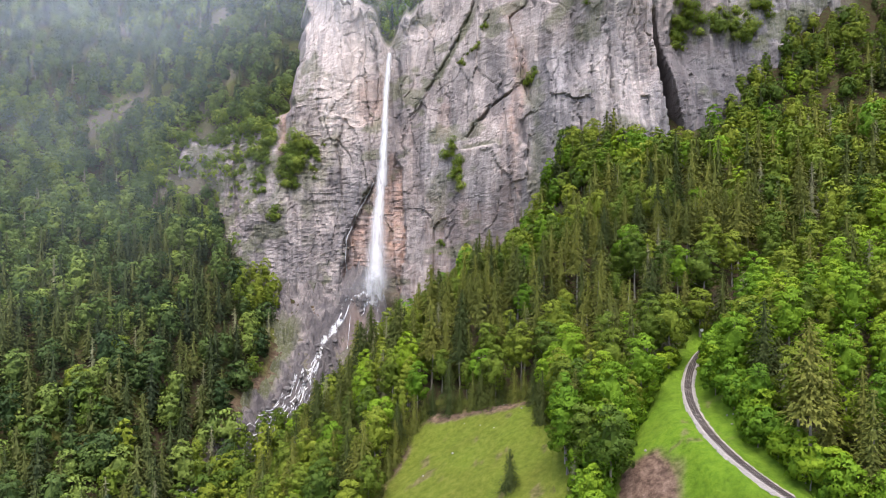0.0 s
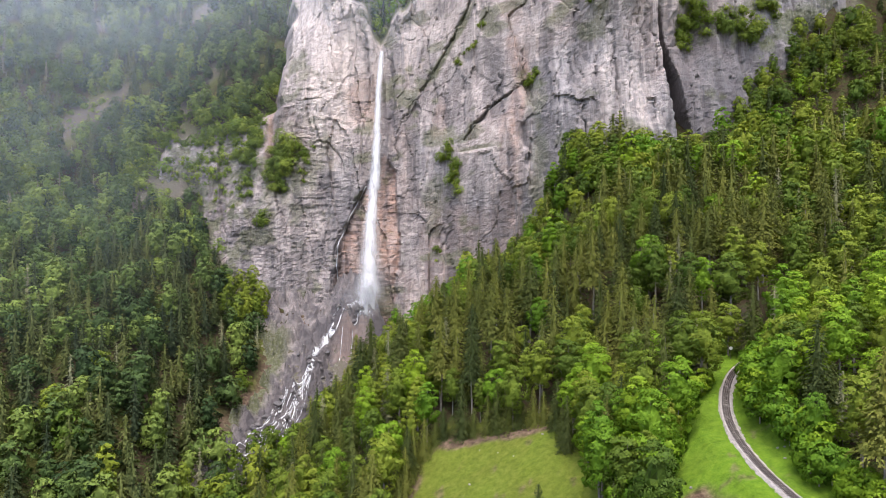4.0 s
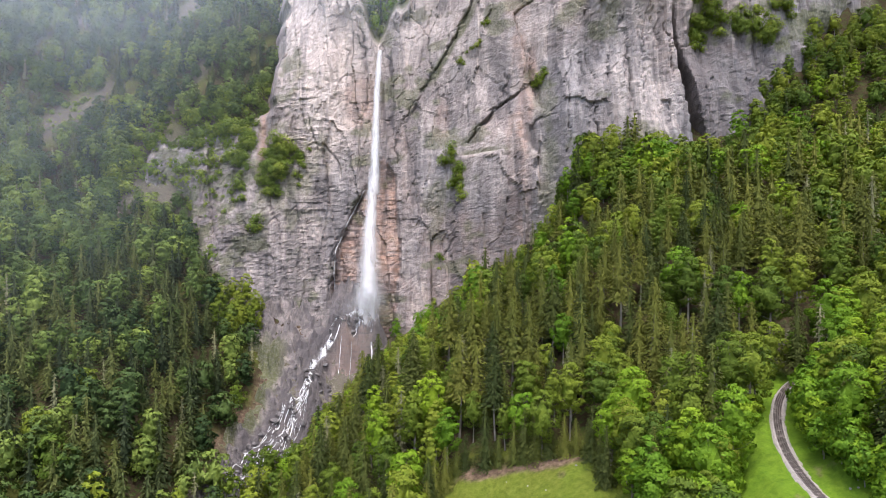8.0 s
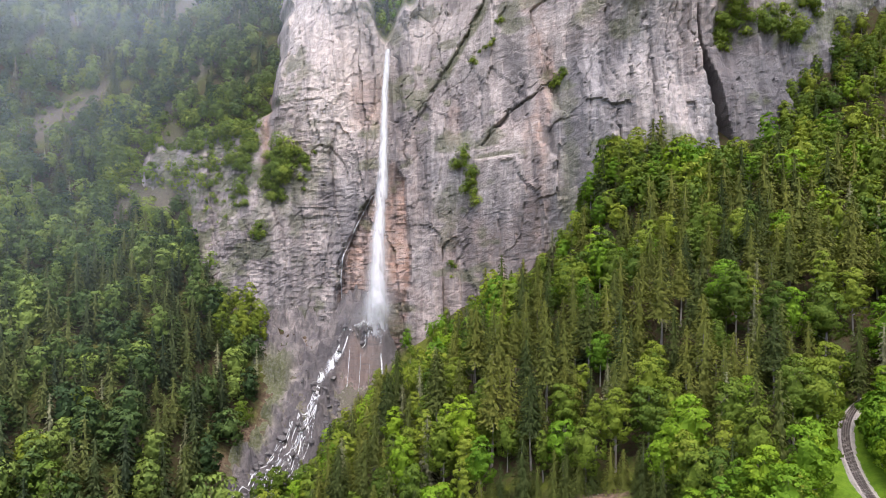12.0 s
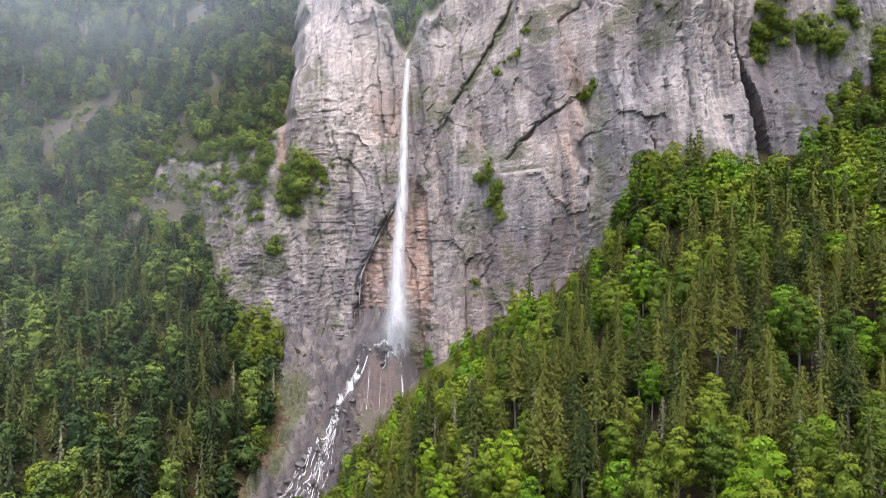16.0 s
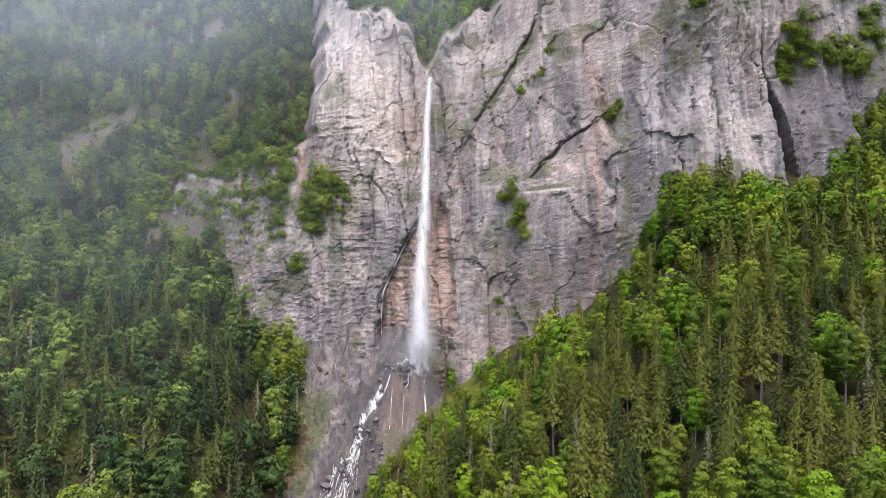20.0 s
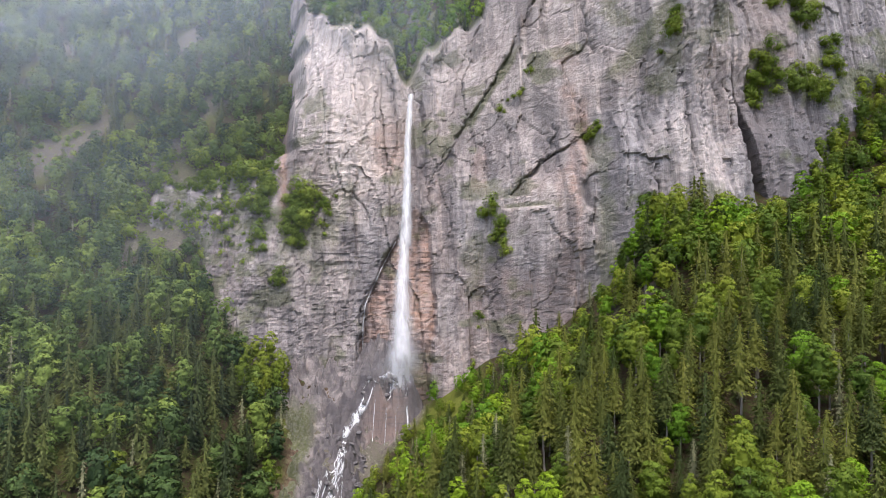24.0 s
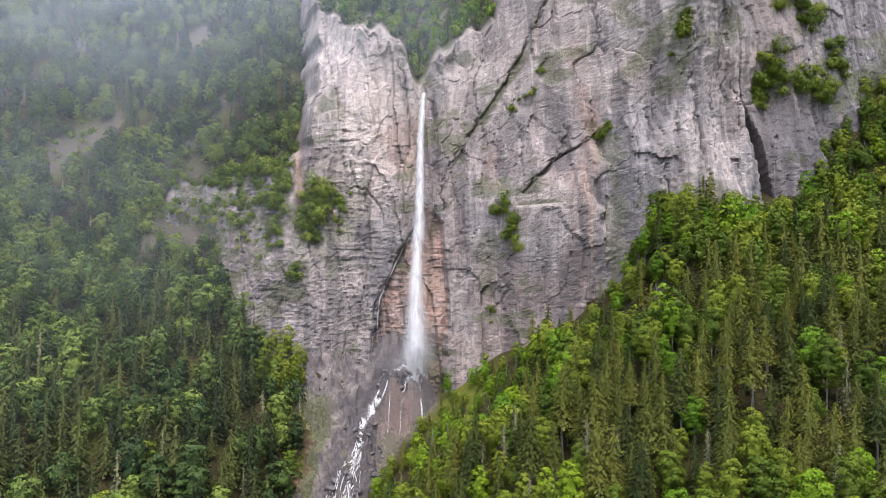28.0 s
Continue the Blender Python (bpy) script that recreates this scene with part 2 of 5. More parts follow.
ROCK = rock_material()
GROUND = ground_material()
SPRUCE = leaf_material("spruce_needles", (0.040, 0.058, 0.015), (0.102, 0.120, 0.023), (0.163, 0.172, 0.030), 0.18)
BEECH = leaf_material("beech_leaves", (0.061, 0.105, 0.014), (0.127, 0.176, 0.018), (0.203, 0.244, 0.024), 0.22)
YOUNG = leaf_material("young_leaves", (0.086, 0.176, 0.012), (0.145, 0.251, 0.014), (0.224, 0.321, 0.019), 0.26)
BUSH = leaf_material("shrub_leaves", (0.085, 0.128, 0.020), (0.140, 0.196, 0.027), (0.217, 0.268, 0.037), 0.26)
# Beech and spruce leaves again, with shade and haze put into their colour.
SHADED_BEECH = leaf_material("shaded_beech_leaves", (0.030, 0.056, 0.018), (0.088, 0.134, 0.030), (0.190, 0.250, 0.046), 0.18)
SHADED_SPRUCE = leaf_material("shaded_spruce_needles", (0.028, 0.042, 0.018), (0.067, 0.086, 0.025), (0.119, 0.134, 0.033), 0.15)
GREY_TWIGS = leaf_material("bare_twigs", (0.13, 0.135, 0.070), (0.18, 0.182, 0.095), (0.23, 0.23, 0.125), 0.15)
BARK = plain_material("bark", (0.11, 0.095, 0.080), (0.34, 0.305, 0.27), 1.2, 0.9, stretch=(1, 1, 0.2))
STONE = plain_material("stream_boulder", (0.045, 0.040, 0.040), (0.15, 0.135, 0.13), 0.9, 0.55, relief=0.5)
BALLAST = plain_material("ballast_gravel", (0.17, 0.152, 0.138), (0.43, 0.385, 0.35), 3.5, 0.9, relief=0.9)
TIMBER = plain_material("sleeper_timber", (0.06, 0.05, 0.043), (0.15, 0.128, 0.11), 4.0, 0.85)
STEEL = plain_material("rail_steel", (0.10, 0.075, 0.06), (0.20, 0.17, 0.15), 2.0, 0.5, 0.6)
FALLING = water_material("falling_water", 0.30, 0.62, (0.75, 0.75, 0.045))
SPRAY = water_material("spray", 0.22, 0.72, (0.22, 0.22, 0.04))
# Mist and the blue haze of distance, put into the colour of thin sheets.
MIST_HAZE = water_material("mist", 0.05, 0.95, (0.010, 0.010, 0.014), (0.72, 0.82, 0.95))
RILL = water_material("white_water", 0.36, 0.52, (1.3, 1.3, 0.8))


# ---- meshes ----
def link_mesh(name, verts, faces, mat, attributes=None, parent=None, smooth=False):
    """A mesh object from arrays; faces all have the same number of corners."""
    verts, faces = np.asarray(verts, np.float32), np.asarray(faces, np.int32)
    normals = None
    if verts.shape[1] == 6:
        verts, normals, smooth = np.ascontiguousarray(verts[:, :3]), verts[:, 3:], True
    me = bpy.data.meshes.new(name)
    me.vertices.add(len(verts))
    me.vertices.foreach_set("co", verts.ravel())
    k = faces.shape[1]
    me.loops.add(faces.size)
    me.loops.foreach_set("vertex_index", faces.ravel())
    me.polygons.add(len(faces))
    me.polygons.foreach_set("loop_start", np.arange(0, faces.size, k, dtype=np.int32))
    me.polygons.foreach_set("use_smooth", np.full(len(faces), smooth))
    for key, values in (attributes or {}).items():
        a = me.attributes.new(key, "FLOAT", "POINT")
        a.data.foreach_set("value", np.asarray(values, np.float32).ravel())
    me.materials.append(mat)
    me.update()
    if normals is not None:
        a = me.attributes.new("custom_normal", "FLOAT_VECTOR", "POINT")
        a.data.foreach_set("vector", np.ascontiguousarray(normals, np.float32).ravel())
    ob = new(name, me)
    ob.parent = parent
    return ob


def part(name, bm, mat, parent, label=""):
    me = bpy.data.meshes.new(name)
    bm.to_mesh(me)
    bm.free()
    me.materials.append(mat)
    ob = new(name, me)
    ob.parent = parent
    return tagged(ob, label)


def sheet_faces(rows, cols):
    a = np.arange(rows * cols).reshape(rows, cols)
    return np.stack([a[:-1, :-1], a[:-1, 1:], a[1:, 1:], a[1:, :-1]], -1).reshape(-1, 4)


# ---- the lie of the land ----
# Heights of the wooded spur and of the western mountain side, by easting and northing.
SPUR_X = (-120, -80, -45, -15, 25, 75, 125, 185, 260)
SPUR_Y = (0, 120, 175, 225, 290, 345, 400, 450)
SPUR_Z = (
    (2, 3, 0, 0, 2, 6, 9, 17, 41), (4, 4, 6, 13, 38, 63, 68, 82, 114), (1, 6, 16, 32, 57, 83, 101, 115, 137), (-14, 1, 28, 51, 70, 88, 101, 137, 157),
    (-35, 3, 44, 80, 101, 128, 129, 149, 179), (-38, 16, 50, 75, 105, 147, 176, 180, 206), (-25, 22, 54, 76, 114, 171, 217, 252, 264), (-13, 34, 70, 90, 128, 190, 247, 295, 333))
WEST_X = (-520, -400, -300, -220, -170, -140, -110, -80, -50)
WEST_Y = (200, 300, 370, 430, 480, 520, 570, 650, 800)
WEST_Z = (
    (191, 128, 72, 24, -6, -9, 2, -17, -40), (180, 127, 95, 68, 51, 43, 14, -1, -39), (174, 124, 106, 87, 85, 73, 43, 27, -3), (192, 142, 127, 105, 114, 99, 80, 74, 70),
    (229, 175, 147, 136, 135, 132, 126, 122, 118), (252, 202, 171, 167, 192, 222, 218, 205, 192), (280, 237, 214, 245, 279, 292, 291, 280, 268), (321, 299, 294, 338, 359, 370, 381, 387, 392),
    (397, 414, 430, 448, 472, 501, 541, 583, 626))
CLIFF_X = (-240, -215, -200, -175, -160, -140, -110, -89, -60, -40, -13, 6, 28, 45, 60, 75, 95, 112, 134, 169, 220, 300)
CLIFF_Y = (560, 529, 517, 507, 499, 481, 459, 458, 465, 462, 447, 428, 402, 392, 376, 368, 360, 366, 370, 375, 390, 410)


def table(x, y, tx, ty, tz):
    tz = np.asarray(tz, float)
    fx, fy = np.interp(x, tx, np.arange(len(tx))), np.interp(y, ty, np.arange(len(ty)))
    i, j = np.minimum(fx.astype(int), len(tx) - 2), np.minimum(fy.astype(int), len(ty) - 2)
    u, v = fx - i, fy - j
    return (tz[j, i] * (1 - u) + tz[j, i + 1] * u) * (1 - v) + (tz[j + 1, i] * (1 - u) + tz[j + 1, i + 1] * u) * v


def cliff_line(x, z):
    """Northing of the cliff's face, without its small relief."""
    y0 = sum(np.interp(x + d, CLIFF_X, CLIFF_Y) for d in (-9, -4, 0, 4, 9)) / 5
    low = np.interp(x, (-175, -152, -124, -100, -80, -55, -30, 0, 40, 80), (0.12, 0.40, 0.38, 0.13, 0.13, 0.24, 0.25, 0.2, 0.15, 0.1))
    high = np.interp(x, (-150, -100, -88, -72, -40, 0, 34, 84, 130, 170), (0.6, 0.55, 0.4, 0.18, 0.2, 0.3, 0.25, 0.1, 0.15, 0.2))
    return y0 + np.where(z < 180, low, high) * (z - 180)


def notch(x):
    """Height from which the ravine above the fall opens."""
    d = x + 38
    return np.interp(d, (-110, -75, -62, -50, -24, -7, 0, 13, 23, 45, 56), (430, 352, 322, 306, 296, 273, 263, 280, 288, 298, 350)) + 7 * vnoise(x / 7, 0, 0, 3)


def land(x, y):
    x, y = np.broadcast_arrays(np.asarray(x, float), np.asarray(y, float))
    spur = table(x, y, SPUR_X, SPUR_Y, SPUR_Z) - 0.9 * np.maximum(0, -120 - x)
    west = table(x, y, WEST_X, WEST_Y, WEST_Z) - 1.6 * np.maximum(0, x + 50) + 0.45 * np.maximum(0, y - 800)
    west = west - 0.55 * np.maximum(0, 200 - y)
    spur = spur + 0.35 * np.maximum(0, x - 260) - 0.25 * np.maximum(0, -y)
    spur = spur + 25 * np.exp(-((x - 65) / np.where(x < 65, 14, 20)) ** 2 - ((y - 354) / 13) ** 2)
    spur = spur - 17 * step(98, 120, x) * step(318, 352, y) * step(420, 395, y)
    both = np.maximum(spur, west)
    h = np.maximum(6.0 - np.abs(spur - west), 0) / 6
    g = both + h * h * 1.5
    high = np.interp(x, (-150, -100, -88, -72, -40, 0, 34, 84, 130, 170), (0.6, 0.55, 0.4, 0.18, 0.2, 0.3, 0.25, 0.1, 0.15, 0.2))
    behind = y - cliff_line(x, 180.0) - 13 - 24 * np.exp(-((x - 117) / 11) ** 2)
    wall = 180 + behind / np.maximum(high, 0.22)
    top = np.minimum(wall, 372 + 0.5 * (behind - 40))
    ravine = notch(x) - 6 + 0.85 * (y - cliff_line(x, notch(x)))
    top = np.where(ravine > 180, np.minimum(top, np.maximum(ravine, 200)), top)
    g = np.where((behind > 0) & (x > -98), np.maximum(g, top), g)
    return np.clip(g, -12, 620)


def axis(lo, hi, gap, far):
    mid = np.arange(lo, hi + 0.1, gap)
    out, d = [], gap
    at = hi
    while at < far:
        d *= 1.35
        at += d
        out.append(at)
    pre, d, at = [], gap, lo
    while at > -far:
        d *= 1.35
        at -= d
        pre.append(at)
    return np.concatenate([pre[::-1], mid, out])


GX, GY = axis(-580, 330, 4.2, 4200), axis(90, 760, 4.2, 4200)
MX, MY = np.meshgrid(GX, GY)
GZ = land(MX, MY)
for _ in range(2):
    p = np.pad(GZ, 1, mode="edge")
    soft = (p[:-2, 1:-1] + p[2:, 1:-1] + p[1:-1, :-2] + p[1:-1, 2:] + 2 * p[1:-1, 1:-1]) / 6
    GZ = soft
GZ = GZ + 1.6 * fbm(MX / 28, MY / 28, 0, 4, 11) * step(0, 120, GZ + 60)


def inside(x, y, polygon):
    hit = np.zeros(np.shape(x), bool)
    for (ax, ay), (bx, by) in zip(polygon, polygon[1:] + polygon[:1]):
        cross = (ay > y) != (by > y)
        hit ^= cross & (x < (bx - ax) * (y - ay) / (by - ay + 1e-9) + ax)
    return hit


def off_line(x, y, line):
    """Distance from a line of plan points."""
    best = np.full(np.shape(x), 1e9)
    for (ax, ay), (bx, by) in zip(line, line[1:]):
        t = np.clip(((x - ax) * (bx - ax) + (y - ay) * (by - ay)) / ((bx - ax) ** 2 + (by - ay) ** 2), 0, 1)
        best = np.minimum(best, np.hypot(x - ax - t * (bx - ax), y - ay - t * (by - ay)))
    return best


MEADOW = [(-22, 206), (-12, 231), (-5, 237), (11, 230), (29, 221), (30, 204), (29, 180), (28, 140), (20, 80), (-40, 80), (-34, 150)]
PASTURE = [(88, 228), (80, 216), (63, 199), (53, 183), (43.5, 168), (36, 148), (34, 100), (80, 80), (87, 110), (79, 128), (74.5, 142), (73, 155), (73, 165), (74.5, 178), (78, 192), (84, 204), (92, 216)]
TRACK = [(112, 236), (101, 235), (92, 229), (83, 220), (77, 211.5), (73, 204), (67.5, 191), (64.3, 176), (63.6, 163), (64.5, 152), (67, 142), (72, 128), (80, 112), (92, 96)]
TRACK_Z = (93, 91.8, 90, 88, 85.8, 83.8, 80.8, 78, 75.7, 73.6, 71.6, 69, 66, 63)
STREAM = [(-44, 434), (-56, 430), (-65, 426), (-70, 418), (-74, 404), (-78, 390), (-84, 372), (-90, 355), (-95, 338), (-100, 318), (-108, 280), (-112, 230), (-110, 150)]


def ground_at(x, y):
    fx, fy = np.interp(x, GX, np.arange(len(GX))), np.interp(y, GY, np.arange(len(GY)))
    i, j = np.minimum(fx.astype(int), len(GX) - 2), np.minimum(fy.astype(int), len(GY) - 2)
    u, v = fx - i, fy - j
    return (GZ[j, i] * (1 - u) + GZ[j, i + 1] * u) * (1 - v) + (GZ[j + 1, i] * (1 - u) + GZ[j + 1, i + 1] * u) * v


# a level bed for the railway


def smooth_line(points, gap):
    """A rounded line through plan points, at even steps."""
    p = np.array(points, float)
    s = np.concatenate([[0], np.cumsum(np.hypot(*np.diff(p, axis=0).T))])
    t = np.arange(0, s[-1], gap)
    q = np.stack([np.interp(t, s, p[:, 0]), np.interp(t, s, p[:, 1])], 1)
    n = max(1, int(7 / gap))
    k = np.ones(2 * n + 1) / (2 * n + 1)
    for _ in range(2):
        r = np.pad(q, ((n, n), (0, 0)), mode="reflect", reflect_type="odd")
        q = np.stack([np.convolve(r[:, c], k, "valid") for c in (0, 1)], 1)
    return q


RAIL = smooth_line(TRACK, 0.62)
run = np.concatenate([[0], np.cumsum(np.hypot(*np.diff(np.array(TRACK), axis=0).T))])
RAIL_Z = np.interp(np.arange(len(RAIL)) * 0.62, run, TRACK_Z)
RAIL_Z = np.convolve(np.pad(RAIL_Z, 12, mode="reflect", reflect_type="odd"), np.ones(25) / 25, "valid")
bed, lift = np.full(MX.shape, 1e9), np.zeros(MX.shape)
for a in range(0, len(RAIL), 4):
    d = np.hypot(MX - RAIL[a, 0], MY - RAIL[a, 1])
    lift = np.where(d < bed, RAIL_Z[a] - 0.45, lift)
    bed = np.minimum(d, bed)
w = step(12, 3.2, bed)
GZ = GZ * (1 - w) + lift * w

off_stream = off_line(MX, MY, STREAM)
slope = np.hypot(*np.gradient(GZ, GY, GX))
rag = 4 * fbm(MX / 14, MY / 14, 0, 3, 5)
grass = np.maximum(inside(MX + rag * 0.4, MY + rag * 0.4, MEADOW), inside(MX + rag * 0.3, MY + rag * 0.3, PASTURE)).astype(float)
dry = np.where(MX < 35, 0.85, 0.05)
earth = step(10, 7.5, np.hypot(MX - 46.5, (MY - 160) / 1.2) + rag * 0.5) * grass
earth = np.maximum(earth, 0.9 * step(3, 1.2, np.abs(off_line(MX, MY, MEADOW[2:5]) + rag * 0.35)) + 0.8 * step(3, 1, np.abs(off_line(MX, MY, MEADOW[:2]) + rag * 0.35)))
earth = np.maximum(earth, 0.35 * step(24, 14, np.hypot((MX + 274) / 1.5, MY - 578) + rag))
bank = (MX < -60) & (MX > -130) & (MY > 330) & (MY < 460)
earth = np.maximum(earth, 0.85 * step(26, 20, off_stream + rag) * step(13, 19, off_stream) * bank)
scree = step(26, 14, np.hypot((MX + 274) / 1.5, MY - 578) + rag)
scree = np.maximum(0.75 * scree, 0.8 * step(-218, -208, MX + rag) * step(-108, -116, MX) * step(148, 156, GZ + rag) * step(222, 210, GZ + rag) * step(440, 455, MY))
scree = np.maximum(scree, 0.9 * step(-142, -134, MX) * step(-102, -108, MX) * step(424, 430, MY) * step(176, 168, GZ))
scree = np.maximum(scree, np.maximum(step(18, 12, off_stream + rag * 0.6) * (MY > 300), 0.75 * step(1.3, 1.8, slope) * step(-0.1, 0.6, fbm(MX / 12, MY / 12, 0, 3, 6))))
for cx, cy, rx, ry in ((-325, 713, 15, 13), (-208, 647, 11, 18), (-331, 651, 9, 9)):
    scree = np.maximum(scree, step(1.2, 0.8, np.hypot((MX - cx) / rx, (MY - cy) / ry) + rag * 0.05))
earth = np.maximum(earth, 0.7 * step(1.2, 0.7, np.hypot((MX + 210) / 9, (MY - 495) / 6) + rag * 0.05))
earth = np.maximum(earth, 0.8 * step(4, 1.5, np.abs(MX + 113 + rag * 0.3)) * step(484, 492, MY) * step(545, 530, MY))
turf_rim = np.maximum(step(9, 4, np.minimum(off_line(MX, MY, MEADOW), off_line(MX, MY, PASTURE))), step(9, 5, off_line(MX, MY, TRACK[3:])))
turf_rim = np.maximum(turf_rim, grass)
ground = link_mesh("ground", np.stack([MX, MY, GZ], -1).reshape(-1, 3), sheet_faces(len(GY), len(GX)), GROUND,
                   {"grass": np.maximum(np.maximum(turf_rim, 0.8 * step(22, 10, np.hypot(MX + 18, (MY - 416) / 1.2) + rag)), 0.45 * (MX < -100) * step(-1.5, 2.5, rag)), "dry": np.maximum(dry, MY > 300), "earth": earth, "scree": scree}, smooth=True)
tagged(ground, "steep forest floor, mown meadow and scree of a mountain valley", "ground", kind="structure")


# ---- the rock wall ----
FISSURES = (  # eastings and heights along the great cracks, half-width, depth
    (((-27, 196), (-14, 219), (-4, 237), (11, 260), (17, 273), (28, 297), (36, 330)), 0.85, 2.2),
    (((14, 188), (18, 193), (25, 202), (31, 207), (39, 212), (47, 217)), 0.9, 3.0),
    (((16, 183), (15.5, 192), (17, 204), (16, 226)), 0.6, 1.3),
    (((5, 196), (4.5, 208), (3, 226)), 0.6, 1.2),
    (((33, 232), (36, 217), (31, 207)), 0.7, 1.4),
    (((-38, 176), (-51, 157), (-60, 137), (-65, 115), (-67, 93)), 1.2, 2.4),
    (((-34, 262), (-30, 238), (-29, 214), (-27, 196), (-25, 178)), 1.3, 2.2),
    (((-48, 284), (-41, 268), (-37, 258)), 0.8, 1.5),
    (((60, 186), (62, 200), (61, 214)), 0.6, 1.5),
    (((70, 190), (73, 212), (72, 232)), 0.6, 1.2),
    (((52, 262), (50, 285), (53, 318)), 1.3, 2.0),
    (((96, 200), (98, 222), (101, 248)), 0.6, 1.0),
    (((46, 172), (45, 186), (48, 197)), 1.5, 2.2),
    (((2, 124), (6, 131), (5, 142), (10, 152)), 1.0, 1.8),
    (((-74, 188), (-80, 205), (-79, 224)), 0.7, 1.2),
)


crack_rng = np.random.default_rng(19)
for cx in np.arange(50, 113, 3.3):
    z0 = crack_rng.uniform(170, 250)
    tall, lean = crack_rng.uniform(14, 42), crack_rng.uniform(-0.08, 0.16)
    px = cx + crack_rng.uniform(-1.5, 1.5)
    FISSURES += ((((px, z0), (px + lean * tall * 0.5 + crack_rng.uniform(-0.8, 0.8), z0 + tall * 0.5), (px + lean * tall, z0 + tall)), crack_rng.uniform(0.35, 0.7), crack_rng.uniform(0.8, 1.6)),)


def fissures(x, z):
    """Depth of the great cracks, and how much shade is painted at their bottom."""
    deep, dark = np.zeros(np.shape(x)), np.zeros(np.shape(x))
    wx, wz = x + 1.9 * fbm(x / 8, z / 8, 0, 4, 401), z + 1.9 * fbm(x / 8, z / 8, 3, 4, 402)
    for line, wide, depth in FISSURES:
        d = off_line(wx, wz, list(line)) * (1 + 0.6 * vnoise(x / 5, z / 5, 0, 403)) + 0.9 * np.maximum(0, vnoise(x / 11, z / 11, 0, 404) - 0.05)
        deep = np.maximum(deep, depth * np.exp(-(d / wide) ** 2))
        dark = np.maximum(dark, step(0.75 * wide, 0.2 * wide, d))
    return deep, dark


def recess(x, z):
    """The red hollow behind the fall: 1 inside."""
    left = np.interp(z, (60, 93, 115, 137, 157, 174, 186), (-68, -67, -65, -60, -51, -40, -36))
    right = np.interp(z, (60, 97, 134, 173, 186), (-25, -25, -23, -26, -34))
    wob = 1.2 * fbm(x / 6, z / 6, 0, 3, 411)
    return step(0, 2.2, x - left + wob) * step(0, 2.2, right - x + wob) * step(190, 182, z)


def beds(x, z):
    """Where the level bedding shows."""
    w = step(-40, -52, x) * step(248, 214, z + 8 * fbm(x / 25, z / 25, 0, 2, 421))
    w = np.maximum(w, step(178, 150, z + 8 * fbm(x / 20, z / 20, 0, 2, 422)) * 0.32)
    w = np.maximum(w, 0.22 * step(74, 86, x) * step(250, 225, z))
    return np.maximum(w, recess(x, z) * 0.9) * (0.75 + 0.35 * fbm(x / 14, z / 9, 0, 2, 423))


